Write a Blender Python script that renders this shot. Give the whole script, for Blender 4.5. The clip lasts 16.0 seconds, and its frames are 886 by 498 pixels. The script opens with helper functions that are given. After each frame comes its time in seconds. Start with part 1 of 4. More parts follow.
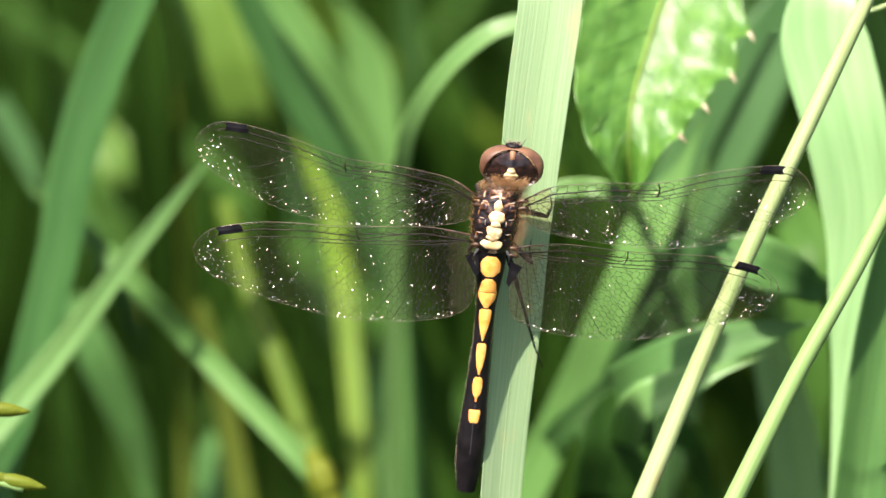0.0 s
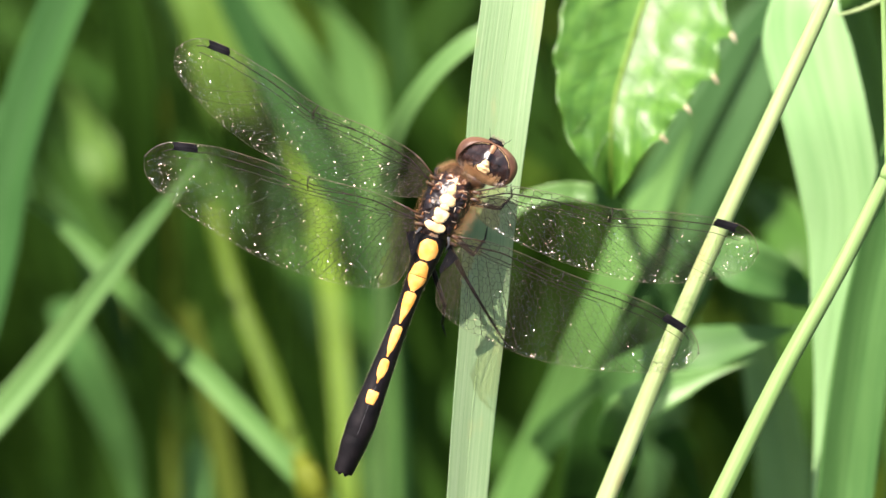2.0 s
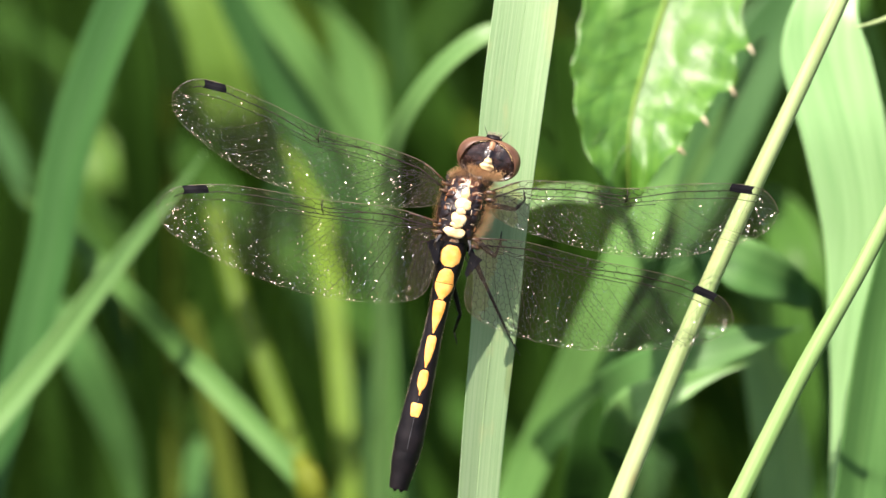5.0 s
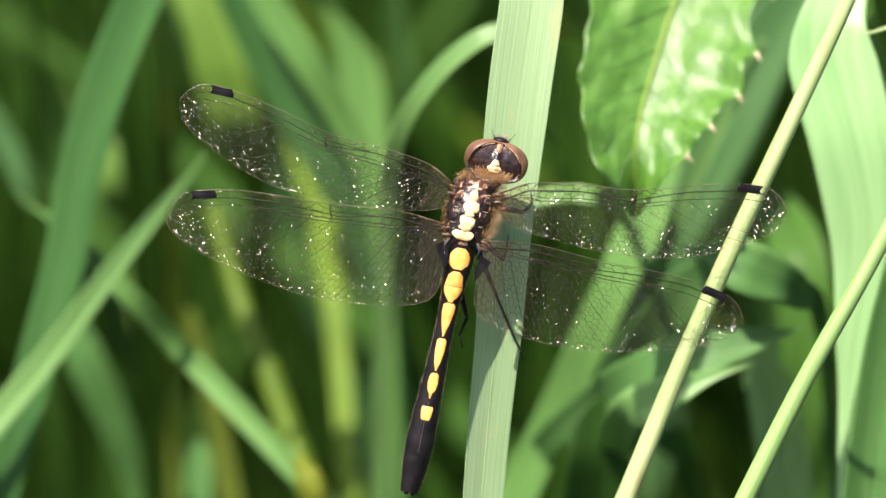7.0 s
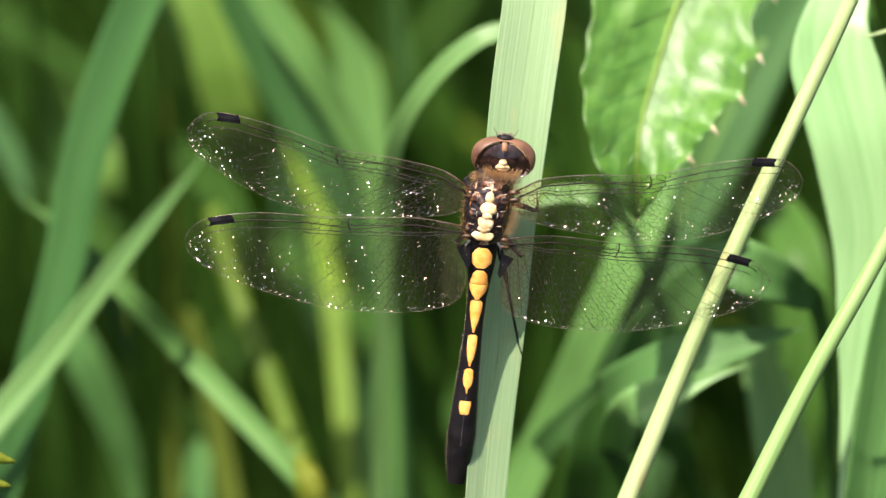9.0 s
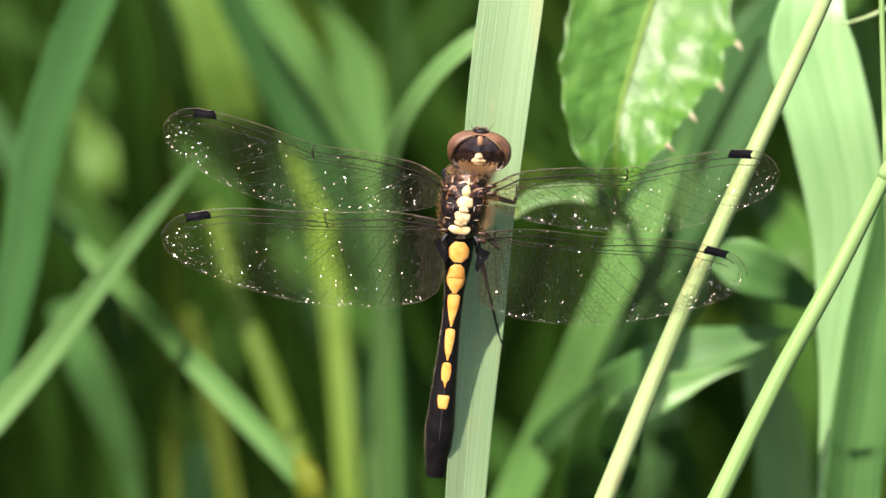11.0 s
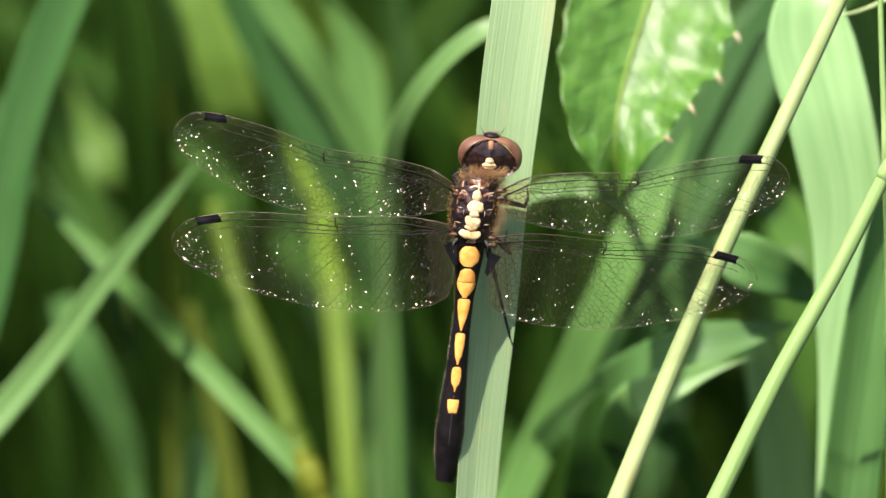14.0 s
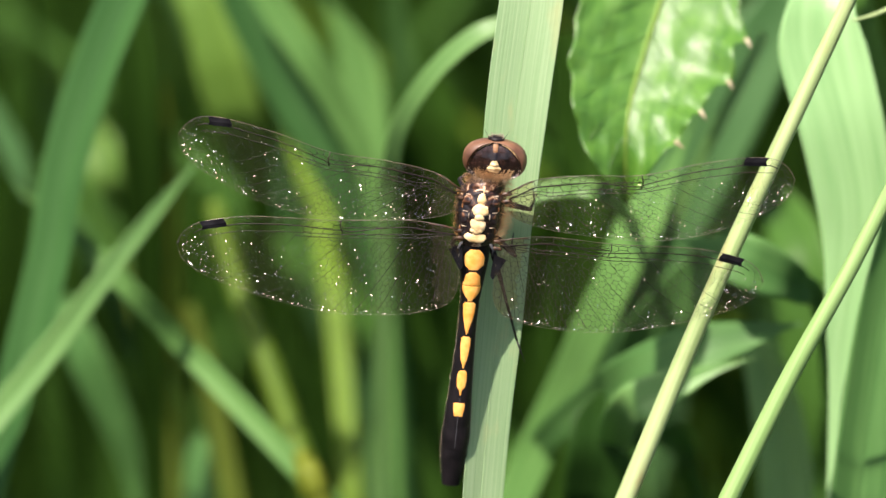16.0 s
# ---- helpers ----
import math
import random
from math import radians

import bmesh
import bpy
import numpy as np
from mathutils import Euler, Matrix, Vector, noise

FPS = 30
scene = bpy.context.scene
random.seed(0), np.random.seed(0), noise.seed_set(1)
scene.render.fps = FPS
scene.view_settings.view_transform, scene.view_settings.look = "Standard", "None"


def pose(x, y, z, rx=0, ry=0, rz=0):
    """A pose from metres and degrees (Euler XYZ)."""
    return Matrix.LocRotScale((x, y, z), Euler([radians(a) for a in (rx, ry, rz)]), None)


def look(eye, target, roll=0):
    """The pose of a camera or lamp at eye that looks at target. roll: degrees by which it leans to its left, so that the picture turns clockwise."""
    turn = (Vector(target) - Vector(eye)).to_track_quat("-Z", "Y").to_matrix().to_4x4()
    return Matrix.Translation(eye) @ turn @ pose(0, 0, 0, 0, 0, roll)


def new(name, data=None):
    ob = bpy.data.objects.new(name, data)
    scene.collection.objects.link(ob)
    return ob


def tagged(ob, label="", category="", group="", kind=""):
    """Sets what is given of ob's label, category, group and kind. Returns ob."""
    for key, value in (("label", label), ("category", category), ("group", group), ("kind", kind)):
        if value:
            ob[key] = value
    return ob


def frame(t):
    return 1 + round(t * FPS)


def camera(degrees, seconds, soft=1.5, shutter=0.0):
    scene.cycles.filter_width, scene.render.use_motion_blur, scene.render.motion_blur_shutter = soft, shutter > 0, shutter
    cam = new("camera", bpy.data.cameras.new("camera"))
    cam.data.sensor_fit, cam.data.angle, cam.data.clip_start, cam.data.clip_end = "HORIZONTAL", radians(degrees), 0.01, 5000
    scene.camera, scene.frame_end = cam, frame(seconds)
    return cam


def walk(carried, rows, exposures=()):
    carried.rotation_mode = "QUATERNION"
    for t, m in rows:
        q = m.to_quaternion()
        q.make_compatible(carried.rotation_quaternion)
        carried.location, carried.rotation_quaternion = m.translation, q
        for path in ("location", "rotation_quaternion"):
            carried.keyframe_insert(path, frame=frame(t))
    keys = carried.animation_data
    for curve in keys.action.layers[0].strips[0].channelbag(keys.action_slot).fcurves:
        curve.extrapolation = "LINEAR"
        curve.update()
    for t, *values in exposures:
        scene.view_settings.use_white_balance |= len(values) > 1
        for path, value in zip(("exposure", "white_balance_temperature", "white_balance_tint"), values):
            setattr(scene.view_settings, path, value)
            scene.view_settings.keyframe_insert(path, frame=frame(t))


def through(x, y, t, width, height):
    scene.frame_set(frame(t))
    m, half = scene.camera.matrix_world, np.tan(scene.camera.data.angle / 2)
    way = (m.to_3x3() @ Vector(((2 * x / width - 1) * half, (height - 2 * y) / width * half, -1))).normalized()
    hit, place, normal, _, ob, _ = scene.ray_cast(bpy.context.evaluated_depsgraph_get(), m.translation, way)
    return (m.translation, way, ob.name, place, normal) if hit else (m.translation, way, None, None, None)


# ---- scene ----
from mathutils import geometry

cam = camera(5.333, 16.0, soft=1.5)

# The insect's plane: a flat grid tilted back by PITCH, in which one unit is 0.0475 mm.
# Its centre is (784, 441), x runs to the right and y down, and "back" is millimetres behind it.
PITCH, DIST, UNIT = 25.0, 0.8, 0.0000475
HUB = Vector((0, 0, 0.30))
EYE = HUB + DIST * Vector((0, -math.cos(radians(PITCH)), math.sin(radians(PITCH))))
PLANE = Matrix.Translation(HUB) @ look(EYE, HUB).to_3x3().to_4x4()
RIGHT, UP, OUT = (PLANE.to_3x3() @ Vector(a) for a in ((1, 0, 0), (0, 1, 0), (0, 0, 1)))


def spot(x, y, back=0.0):
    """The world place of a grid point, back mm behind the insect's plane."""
    k = UNIT * (1 + back * 0.001 / DIST)
    return PLANE @ Vector(((x - 784) * k, (441 - y) * k, -back * 0.001))


def aim(dx, dy):
    return look(EYE, spot(784 - dx, 441 - dy))


# The slight unsteadiness of the camera: seconds, drift in grid units.
DRIFT = [(0.0, 22, -3), (0.5, 14, 5), (1.0, 6, 6), (1.5, 2, 4), (2.0, 0, 5), (2.5, 0, 6), (4.0, 0, 6), (6.5, 3, 9),
         (9.0, 2, 9), (11.5, 0, 5), (12.0, -1, 2), (12.5, 0, 0), (13.0, 1, -2), (13.5, 3, -2), (14.0, 3, -3),
         (15.0, 2, -4), (15.5, 7, -3), (16.0, 3, -1)]
# the picture darkens slightly along the way
walk(cam, [(t, aim(dx, dy)) for t, dx, dy in DRIFT],
     exposures=[(0.0, 1.34), (1.5, 1.29), (4.0, 1.22), (7.0, 1.21), (9.0, 1.18), (11.5, 1.07), (16.0, 1.04)])
cam.data.dof.use_dof = True
cam.data.dof.focus_distance = DIST
cam.data.dof.aperture_fstop = 22.0

# ---- light ----
SUN_WAY = (RIGHT * -0.29 + UP * 0.66 + OUT * 0.69).normalized()
world = bpy.data.worlds.new("sky")
scene.world = world
world.use_nodes = True
sky = world.node_tree.nodes.new("ShaderNodeTexSky")
sky.sky_type, sky.sun_disc = "NISHITA", False
sky.dust_density, sky.air_density = 4.0, 0.8
sky.sun_elevation = math.asin(SUN_WAY.z)
sky.sun_rotation = math.atan2(SUN_WAY.x, SUN_WAY.y)
world.node_tree.links.new(sky.outputs[0], world.node_tree.nodes["Background"].inputs[0])
world.node_tree.nodes["Background"].inputs[1].default_value = 0.10
sun = new("sun", bpy.data.lights.new("sun", "SUN"))
sun.data.energy, sun.data.angle, sun.data.color = 5.0, radians(0.55), (1.0, 0.865, 0.795)
sun.matrix_world = look(SUN_WAY * 3, (0, 0, 0))


# ---- materials ----
def material(name):
    m = bpy.data.materials.new(name)
    m.use_nodes = True
    nt = m.node_tree
    return m, nt, nt.nodes["Principled BSDF"], nt.nodes["Material Output"]


def add(nt, kind, **inputs):
    n = nt.nodes.new(kind)
    for k, v in inputs.items():
        n.inputs[k.replace("_", " ")].default_value = v
    return n


def ramp(nt, source, stops):
    r = nt.nodes.new("ShaderNodeValToRGB")
    nt.links.new(source, r.inputs[0])
    while len(r.color_ramp.elements) < len(stops):
        r.color_ramp.elements.new(0.5)
    for e, (p, c) in zip(r.color_ramp.elements, stops):
        e.position, e.color = p, (*c, 1)
    return r


def mapped(nt, scale, uv=True):
    """Texture coordinates in millimetres, scaled: along the blade (uv) or in the thing's space."""
    tc = nt.nodes.new("ShaderNodeTexCoord")
    mp = nt.nodes.new("ShaderNodeMapping")
    mp.inputs["Scale"].default_value = scale
    nt.links.new(tc.outputs["UV" if uv else "Object"], mp.inputs["Vector"])
    return mp.outputs[0]


def leaf_material(name, dark, light, through=0.35, rough=0.42, vein=1.0, patch=(0.25, 0.05), coat=0.0, spec=0.3, relief=0.35, stain=None, crinkle=0.0):
    """A living leaf: long veins, soft patches, some light let through."""
    m, nt, b, out = material(name)
    fine = add(nt, "ShaderNodeTexNoise", Scale=1.0, Detail=3.0)
    nt.links.new(mapped(nt, (3.2 * vein, 0.035, 1)), fine.inputs["Vector"])
    soft = add(nt, "ShaderNodeTexNoise", Scale=1.0, Detail=4.0)
    nt.links.new(mapped(nt, (patch[0], patch[1], 1)), soft.inputs["Vector"])
    mixv = add(nt, "ShaderNodeMath")
    mixv.operation = "ADD"
    nt.links.new(fine.outputs[0], mixv.inputs[0])
    nt.links.new(soft.outputs[0], mixv.inputs[1])
    r = ramp(nt, mixv.outputs[0], [(0.0, dark), (1.0, light)])
    r.color_ramp.elements[0].position, r.color_ramp.elements[1].position = 0.38, 0.62
    half = add(nt, "ShaderNodeMath")
    half.operation, half.inputs[1].default_value = "MULTIPLY", 0.5
    nt.links.new(mixv.outputs[0], half.inputs[0])
    nt.links.new(half.outputs[0], r.inputs[0])
    colour = r.outputs[0]
    if stain:
        old = add(nt, "ShaderNodeTexNoise", Scale=1.0, Detail=6.0)
        nt.links.new(mapped(nt, (0.35, 0.12, 1)), old.inputs["Vector"])
        where = ramp(nt, old.outputs[0], [(0.56, (0, 0, 0)), (0.72, (0.75, 0.75, 0.75))])
        blend = nt.nodes.new("ShaderNodeMix")
        blend.data_type = "RGBA"
        nt.links.new(where.outputs[0], blend.inputs[0])
        nt.links.new(r.outputs[0], blend.inputs[6])
        blend.inputs[7].default_value = (*stain, 1)
        colour = blend.outputs[2]
    info = nt.nodes.new("ShaderNodeObjectInfo")
    hsv = add(nt, "ShaderNodeHueSaturation")
    vary = nt.nodes.new("ShaderNodeMapRange")
    vary.inputs["To Min"].default_value, vary.inputs["To Max"].default_value = 0.88, 1.12
    nt.links.new(info.outputs["Random"], vary.inputs["Value"])
    nt.links.new(vary.outputs[0], hsv.inputs["Value"])
    nt.links.new(colour, hsv.inputs["Color"])
    nt.links.new(hsv.outputs[0], b.inputs["Base Color"])
    b.inputs["Roughness"].default_value = rough
    b.inputs["Specular IOR Level"].default_value = spec
    b.inputs["Coat Weight"].default_value = coat
    bump = add(nt, "ShaderNodeBump", Strength=relief, Distance=0.00008)
    nt.links.new(mixv.outputs[0], bump.inputs["Height"])
    if crinkle:
        fold_ = add(nt, "ShaderNodeTexNoise", Scale=1.0, Detail=4.0, Roughness=0.6, Distortion=0.8)
        nt.links.new(mapped(nt, (0.9, 0.9, 1)), fold_.inputs["Vector"])
        deep = add(nt, "ShaderNodeBump", Strength=crinkle, Distance=0.0006)
        nt.links.new(fold_.outputs[0], deep.inputs["Height"])
        nt.links.new(deep.outputs[0], bump.inputs["Normal"])
    nt.links.new(bump.outputs[0], b.inputs["Normal"])
    tr = nt.nodes.new("ShaderNodeBsdfTranslucent")
    warm = add(nt, "ShaderNodeHueSaturation", Hue=0.485, Saturation=1.15, Value=1.25)
    nt.links.new(hsv.outputs[0], warm.inputs["Color"])
    nt.links.new(warm.outputs[0], tr.inputs["Color"])
    mix = add(nt, "ShaderNodeMixShader", Fac=through)
    nt.links.new(b.outputs[0], mix.inputs[1])
    nt.links.new(tr.outputs[0], mix.inputs[2])
    nt.links.new(mix.outputs[0], out.inputs["Surface"])
    return m


def skin_material(name, dark, light, scale=900.0, rough=0.35, bump=0.3, coat=0.0, spec=0.5):
    """Insect cuticle and the like: two scales of mottling and a fine relief."""
    m, nt, b, out = material(name)
    n1 = add(nt, "ShaderNodeTexNoise", Scale=scale, Detail=5.0)
    nt.links.new(mapped(nt, (1, 1, 1), False), n1.inputs["Vector"])
    n2 = add(nt, "ShaderNodeTexNoise", Scale=scale * 6, Detail=2.0)
    nt.links.new(mapped(nt, (1, 1, 1), False), n2.inputs["Vector"])
    r = ramp(nt, n1.outputs[0], [(0.35, dark), (0.66, light)])
    nt.links.new(r.outputs[0], b.inputs["Base Color"])
    b.inputs["Roughness"].default_value = rough
    b.inputs["Coat Weight"].default_value = coat
    b.inputs["Coat Roughness"].default_value = 0.08
    b.inputs["Specular IOR Level"].default_value = spec
    bp = add(nt, "ShaderNodeBump", Strength=bump, Distance=0.00004)
    nt.links.new(n2.outputs[0], bp.inputs["Height"])
    nt.links.new(bp.outputs[0], b.inputs["Normal"])
    return m


PERCH = leaf_material("perch_leaf", (0.22, 0.355, 0.165), (0.345, 0.475, 0.26), 0.25, 0.5, 2.6, (0.12, 0.02), stain=(0.42, 0.42, 0.20))
PALE = leaf_material("pale_leaf", (0.18, 0.345, 0.13), (0.295, 0.475, 0.215), 0.28, 0.42, 0.35, (0.1, 0.02))
LIGHT = leaf_material("light_leaf", (0.11, 0.24, 0.065), (0.19, 0.35, 0.11), 0.28, 0.42, 0.35, (0.1, 0.02))
FRESH = leaf_material("fresh_leaf", (0.085, 0.18, 0.028), (0.15, 0.28, 0.06), 0.32, 0.45, 0.4, spec=0.25)
MID = leaf_material("mid_leaf", (0.035, 0.10, 0.012), (0.07, 0.165, 0.028), 0.3, 0.5, 0.5, spec=0.22)
BLUE = leaf_material("bluish_leaf", (0.04, 0.11, 0.032), (0.075, 0.17, 0.055), 0.28, 0.5, 0.5, spec=0.22)
# sage tone darkened: dappled shade averaged into the colour
SAGESHADE = leaf_material("shaded_sage_leaf", (0.026, 0.084, 0.020), (0.05, 0.132, 0.034), 0.28, 0.55, 0.5, spec=0.12)
SAGE = leaf_material("sage_leaf", (0.052, 0.14, 0.034), (0.098, 0.215, 0.06), 0.28, 0.48, 0.4, spec=0.2)
# near-black green: the shade between blades is put into this colour
SHADETONE = leaf_material("shade_toned_leaf", (0.011, 0.032, 0.0035), (0.025, 0.064, 0.007), 0.3, 0.7, 0.5, spec=0.04)
STEMMY = leaf_material("soft_leaf", (0.070, 0.168, 0.038), (0.13, 0.27, 0.072), 0.28, 0.55, 0.4, spec=0.15)
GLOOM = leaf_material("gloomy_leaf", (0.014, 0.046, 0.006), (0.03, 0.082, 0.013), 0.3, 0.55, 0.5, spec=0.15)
SPRING = leaf_material("spring_leaf", (0.078, 0.16, 0.02), (0.14, 0.25, 0.045), 0.32, 0.4, 0.4, spec=0.4)
LIME = leaf_material("lime_leaf", (0.056, 0.11, 0.008), (0.107, 0.178, 0.017), 0.32, 0.5, 0.5, spec=0.2)
OLIVE = leaf_material("olive_stem", (0.05, 0.08, 0.006), (0.10, 0.14, 0.016), 0.3, 0.5, 0.5, spec=0.2)
YELLOW = leaf_material("yellowing_leaf", (0.11, 0.15, 0.010), (0.20, 0.24, 0.028), 0.3, 0.5, 0.5, spec=0.2)
CHARTREUSE = leaf_material("sheath_leaf", (0.082, 0.155, 0.011), (0.145, 0.24, 0.027), 0.32, 0.5, 0.5, spec=0.2)
STRAW = leaf_material("straw_stalk", (0.27, 0.39, 0.14), (0.42, 0.52, 0.24), 0.12, 0.45, 1.2, (0.4, 0.05), stain=(0.36, 0.28, 0.12))
GREENSTALK = leaf_material("green_stalk", (0.19, 0.33, 0.10), (0.29, 0.44, 0.16), 0.15, 0.42, 1.2, (0.4, 0.05))
THISTLE = leaf_material("thistle_leaf", (0.045, 0.145, 0.010), (0.09, 0.22, 0.022), 0.25, 0.48, 0.6, (0.6, 0.6), 0.0, spec=1.0, relief=0.8, stain=(0.13, 0.26, 0.05), crinkle=0.22)
RIB = leaf_material("leaf_rib", (0.15, 0.26, 0.035), (0.24, 0.36, 0.07), 0.25, 0.4, 0.5)
TAWNY = skin_material("thorn_tip", (0.26, 0.22, 0.12), (0.48, 0.42, 0.28), 900, 0.5)

BLACK = skin_material("black_cuticle", (0.004, 0.0035, 0.004), (0.010, 0.008, 0.009), 700, 0.44, 0.5, 0.0, 0.18)
BROWN = skin_material("brown_cuticle", (0.008, 0.005, 0.004), (0.09, 0.04, 0.016), 1600, 0.4, 0.6)
RUST = skin_material("rusty_cuticle", (0.10, 0.035, 0.01), (0.30, 0.13, 0.04), 900, 0.5, 0.5)
AMBER = skin_material("amber_spot", (0.80, 0.33, 0.05), (0.92, 0.48, 0.13), 1500, 0.45, 0.3)
CREAM = skin_material("cream_spot", (0.62, 0.41, 0.18), (0.84, 0.66, 0.38), 1500, 0.45, 0.3)
EYEM = skin_material("compound_eye", (0.06, 0.024, 0.011), (0.19, 0.095, 0.05), 420, 0.45, 0.2, 0.08)
EYEDARK = skin_material("dark_eye", (0.005, 0.003, 0.003), (0.035, 0.016, 0.012), 1300, 0.26, 0.4, 0.0, 0.6)
TAN = skin_material("tan_cuticle", (0.14, 0.06, 0.025), (0.32, 0.18, 0.09), 1200, 0.38, 0.3)
HAIR = skin_material("brown_hair", (0.32, 0.16, 0.055), (0.64, 0.42, 0.21), 600, 0.5)
STRAP = skin_material("grey_membrane", (0.03, 0.03, 0.032), (0.09, 0.09, 0.095), 700, 0.6, 0.3, 0.0, 0.2)
PALEHAIR = skin_material("pale_hair", (0.28, 0.21, 0.15), (0.46, 0.38, 0.28), 600, 0.5)
VEIN = skin_material("wing_vein", (0.006, 0.004, 0.003), (0.02, 0.012, 0.007), 400, 0.5, 0.3, 0.0, 0.25)
MARGIN = skin_material("wing_margin", (0.04, 0.035, 0.02), (0.26, 0.23, 0.15), 1500, 0.3, 0.5, 0.0, 0.6)
COSTA = skin_material("wing_costa", (0.015, 0.011, 0.007), (0.15, 0.12, 0.07), 300, 0.35, 0.3, 0.0, 0.6)
STIGMA = skin_material("dark_stigma", (0.005, 0.005, 0.006), (0.012, 0.012, 0.014), 900, 0.9, 0.1, 0.0, 0.03)

def mottled_material(name):
    """Thorax: black, brown, rust and pale lines, alike on both sides of the back."""
    m, nt, b, out = material(name)
    tc = nt.nodes.new("ShaderNodeTexCoord")
    flip = nt.nodes.new("ShaderNodeVectorMath")
    flip.operation = "ABSOLUTE"
    nt.links.new(tc.outputs["Object"], flip.inputs[0])
    warp = add(nt, "ShaderNodeTexNoise", Scale=1500.0, Detail=3.0, Distortion=0.6)
    nt.links.new(flip.outputs[0], warp.inputs["Vector"])
    r = ramp(nt, warp.outputs[0], [(0.40, (0.006, 0.004, 0.005)), (0.53, (0.018, 0.009, 0.008)), (0.59, (0.09, 0.034, 0.014)), (0.64, (0.20, 0.10, 0.05)), (0.69, (0.55, 0.42, 0.28))])
    nt.links.new(r.outputs[0], b.inputs["Base Color"])
    b.inputs["Roughness"].default_value = 0.38
    bp = add(nt, "ShaderNodeBump", Strength=0.8, Distance=0.0001)
    nt.links.new(warp.outputs[0], bp.inputs["Height"])
    nt.links.new(bp.outputs[0], b.inputs["Normal"])
    return m


MOTTLED = mottled_material("mottled_thorax")

SOIL, nt_, b_, o_ = material("mossy_soil")
n_ = add(nt_, "ShaderNodeTexNoise", Scale=160.0, Detail=8.0, Roughness=0.7)
nt_.links.new(mapped(nt_, (1, 1, 1), False), n_.inputs["Vector"])
r_ = ramp(nt_, n_.outputs[0], [(0.36, (0.014, 0.011, 0.006)), (0.5, (0.03, 0.036, 0.010)), (0.66, (0.045, 0.075, 0.016))])
wide_ = add(nt_, "ShaderNodeTexNoise", Scale=7.0, Detail=5.0)
nt_.links.new(mapped(nt_, (1, 1, 1), False), wide_.inputs["Vector"])
patch_ = ramp(nt_, wide_.outputs[0], [(0.35, (0.3, 0.4, 0.28)), (0.65, (0.7, 0.85, 0.6))])
tint_ = nt_.nodes.new("ShaderNodeMix")
tint_.data_type, tint_.blend_type = "RGBA", "MULTIPLY"
tint_.inputs[0].default_value = 1.0
nt_.links.new(r_.outputs[0], tint_.inputs[6])
nt_.links.new(patch_.outputs[0], tint_.inputs[7])
nt_.links.new(tint_.outputs[2], b_.inputs["Base Color"])
b_.inputs["Roughness"].default_value = 0.95
bp_ = add(nt_, "ShaderNodeBump", Strength=0.8, Distance=0.004)
nt_.links.new(n_.outputs[0], bp_.inputs["Height"])
nt_.links.new(bp_.outputs[0], b_.inputs["Normal"])


def membrane_material(name, tint, haze, shine):
    """Clear wing film: mostly see-through, glossy like thin glass, faintly dusty and iridescent."""
    m, nt, b, out = material(name)
    nt.nodes.remove(b)
    clear = add(nt, "ShaderNodeBsdfTransparent", Color=(*tint, 1))
    gloss = nt.nodes.new("ShaderNodeBsdfGlossy")
    grain = add(nt, "ShaderNodeTexNoise", Scale=3000.0, Detail=0.0)
    nt.links.new(mapped(nt, (1, 1, 1), False), grain.inputs["Vector"])
    uneven = nt.nodes.new("ShaderNodeMapRange")
    for k, v in (("From Min", 0.3), ("From Max", 0.7), ("To Min", 0.045), ("To Max", 0.11)):
        uneven.inputs[k].default_value = v
    nt.links.new(grain.outputs[0], uneven.inputs["Value"])
    nt.links.new(uneven.outputs[0], gloss.inputs["Roughness"])
    cells = add(nt, "ShaderNodeTexNoise", Scale=900.0, Detail=1.0)
    nt.links.new(mapped(nt, (1, 1, 1), False), cells.inputs["Vector"])
    hue = ramp(nt, cells.outputs[0], [(0.34, (1.0, 0.62, 0.42)), (0.45, (1.0, 0.92, 0.8)), (0.56, (1.0, 0.96, 0.9)), (0.66, (0.72, 0.86, 1.0))])
    nt.links.new(hue.outputs[0], gloss.inputs["Color"])
    noise_ = add(nt, "ShaderNodeTexNoise", Scale=9500.0, Detail=1.0)
    nt.links.new(mapped(nt, (1, 0.42, 1), False), noise_.inputs["Vector"])
    bp = add(nt, "ShaderNodeBump", Strength=1.0, Distance=0.00006)
    nt.links.new(noise_.outputs[0], bp.inputs["Height"])
    nt.links.new(bp.outputs[0], gloss.inputs["Normal"])
    dust = add(nt, "ShaderNodeBsdfDiffuse", Color=(0.5, 0.42, 0.28, 1))
    one = add(nt, "ShaderNodeMixShader", Fac=haze)
    nt.links.new(clear.outputs[0], one.inputs[1])
    nt.links.new(dust.outputs[0], one.inputs[2])
    two = nt.nodes.new("ShaderNodeMixShader")
    patchy = add(nt, "ShaderNodeTexNoise", Scale=2600.0, Detail=1.0)
    nt.links.new(mapped(nt, (1, 1, 1), False), patchy.inputs["Vector"])
    amount = nt.nodes.new("ShaderNodeMapRange")
    for k, v in (("From Min", 0.48), ("From Max", 0.74), ("To Min", shine * 0.03), ("To Max", shine * 1.7)):
        amount.inputs[k].default_value = v
    nt.links.new(patchy.outputs[0], amount.inputs["Value"])
    nt.links.new(amount.outputs[0], two.inputs[0])
    nt.links.new(one.outputs[0], two.inputs[1])
    nt.links.new(gloss.outputs[0], two.inputs[2])
    nt.links.new(two.outputs[0], out.inputs["Surface"])
    return m


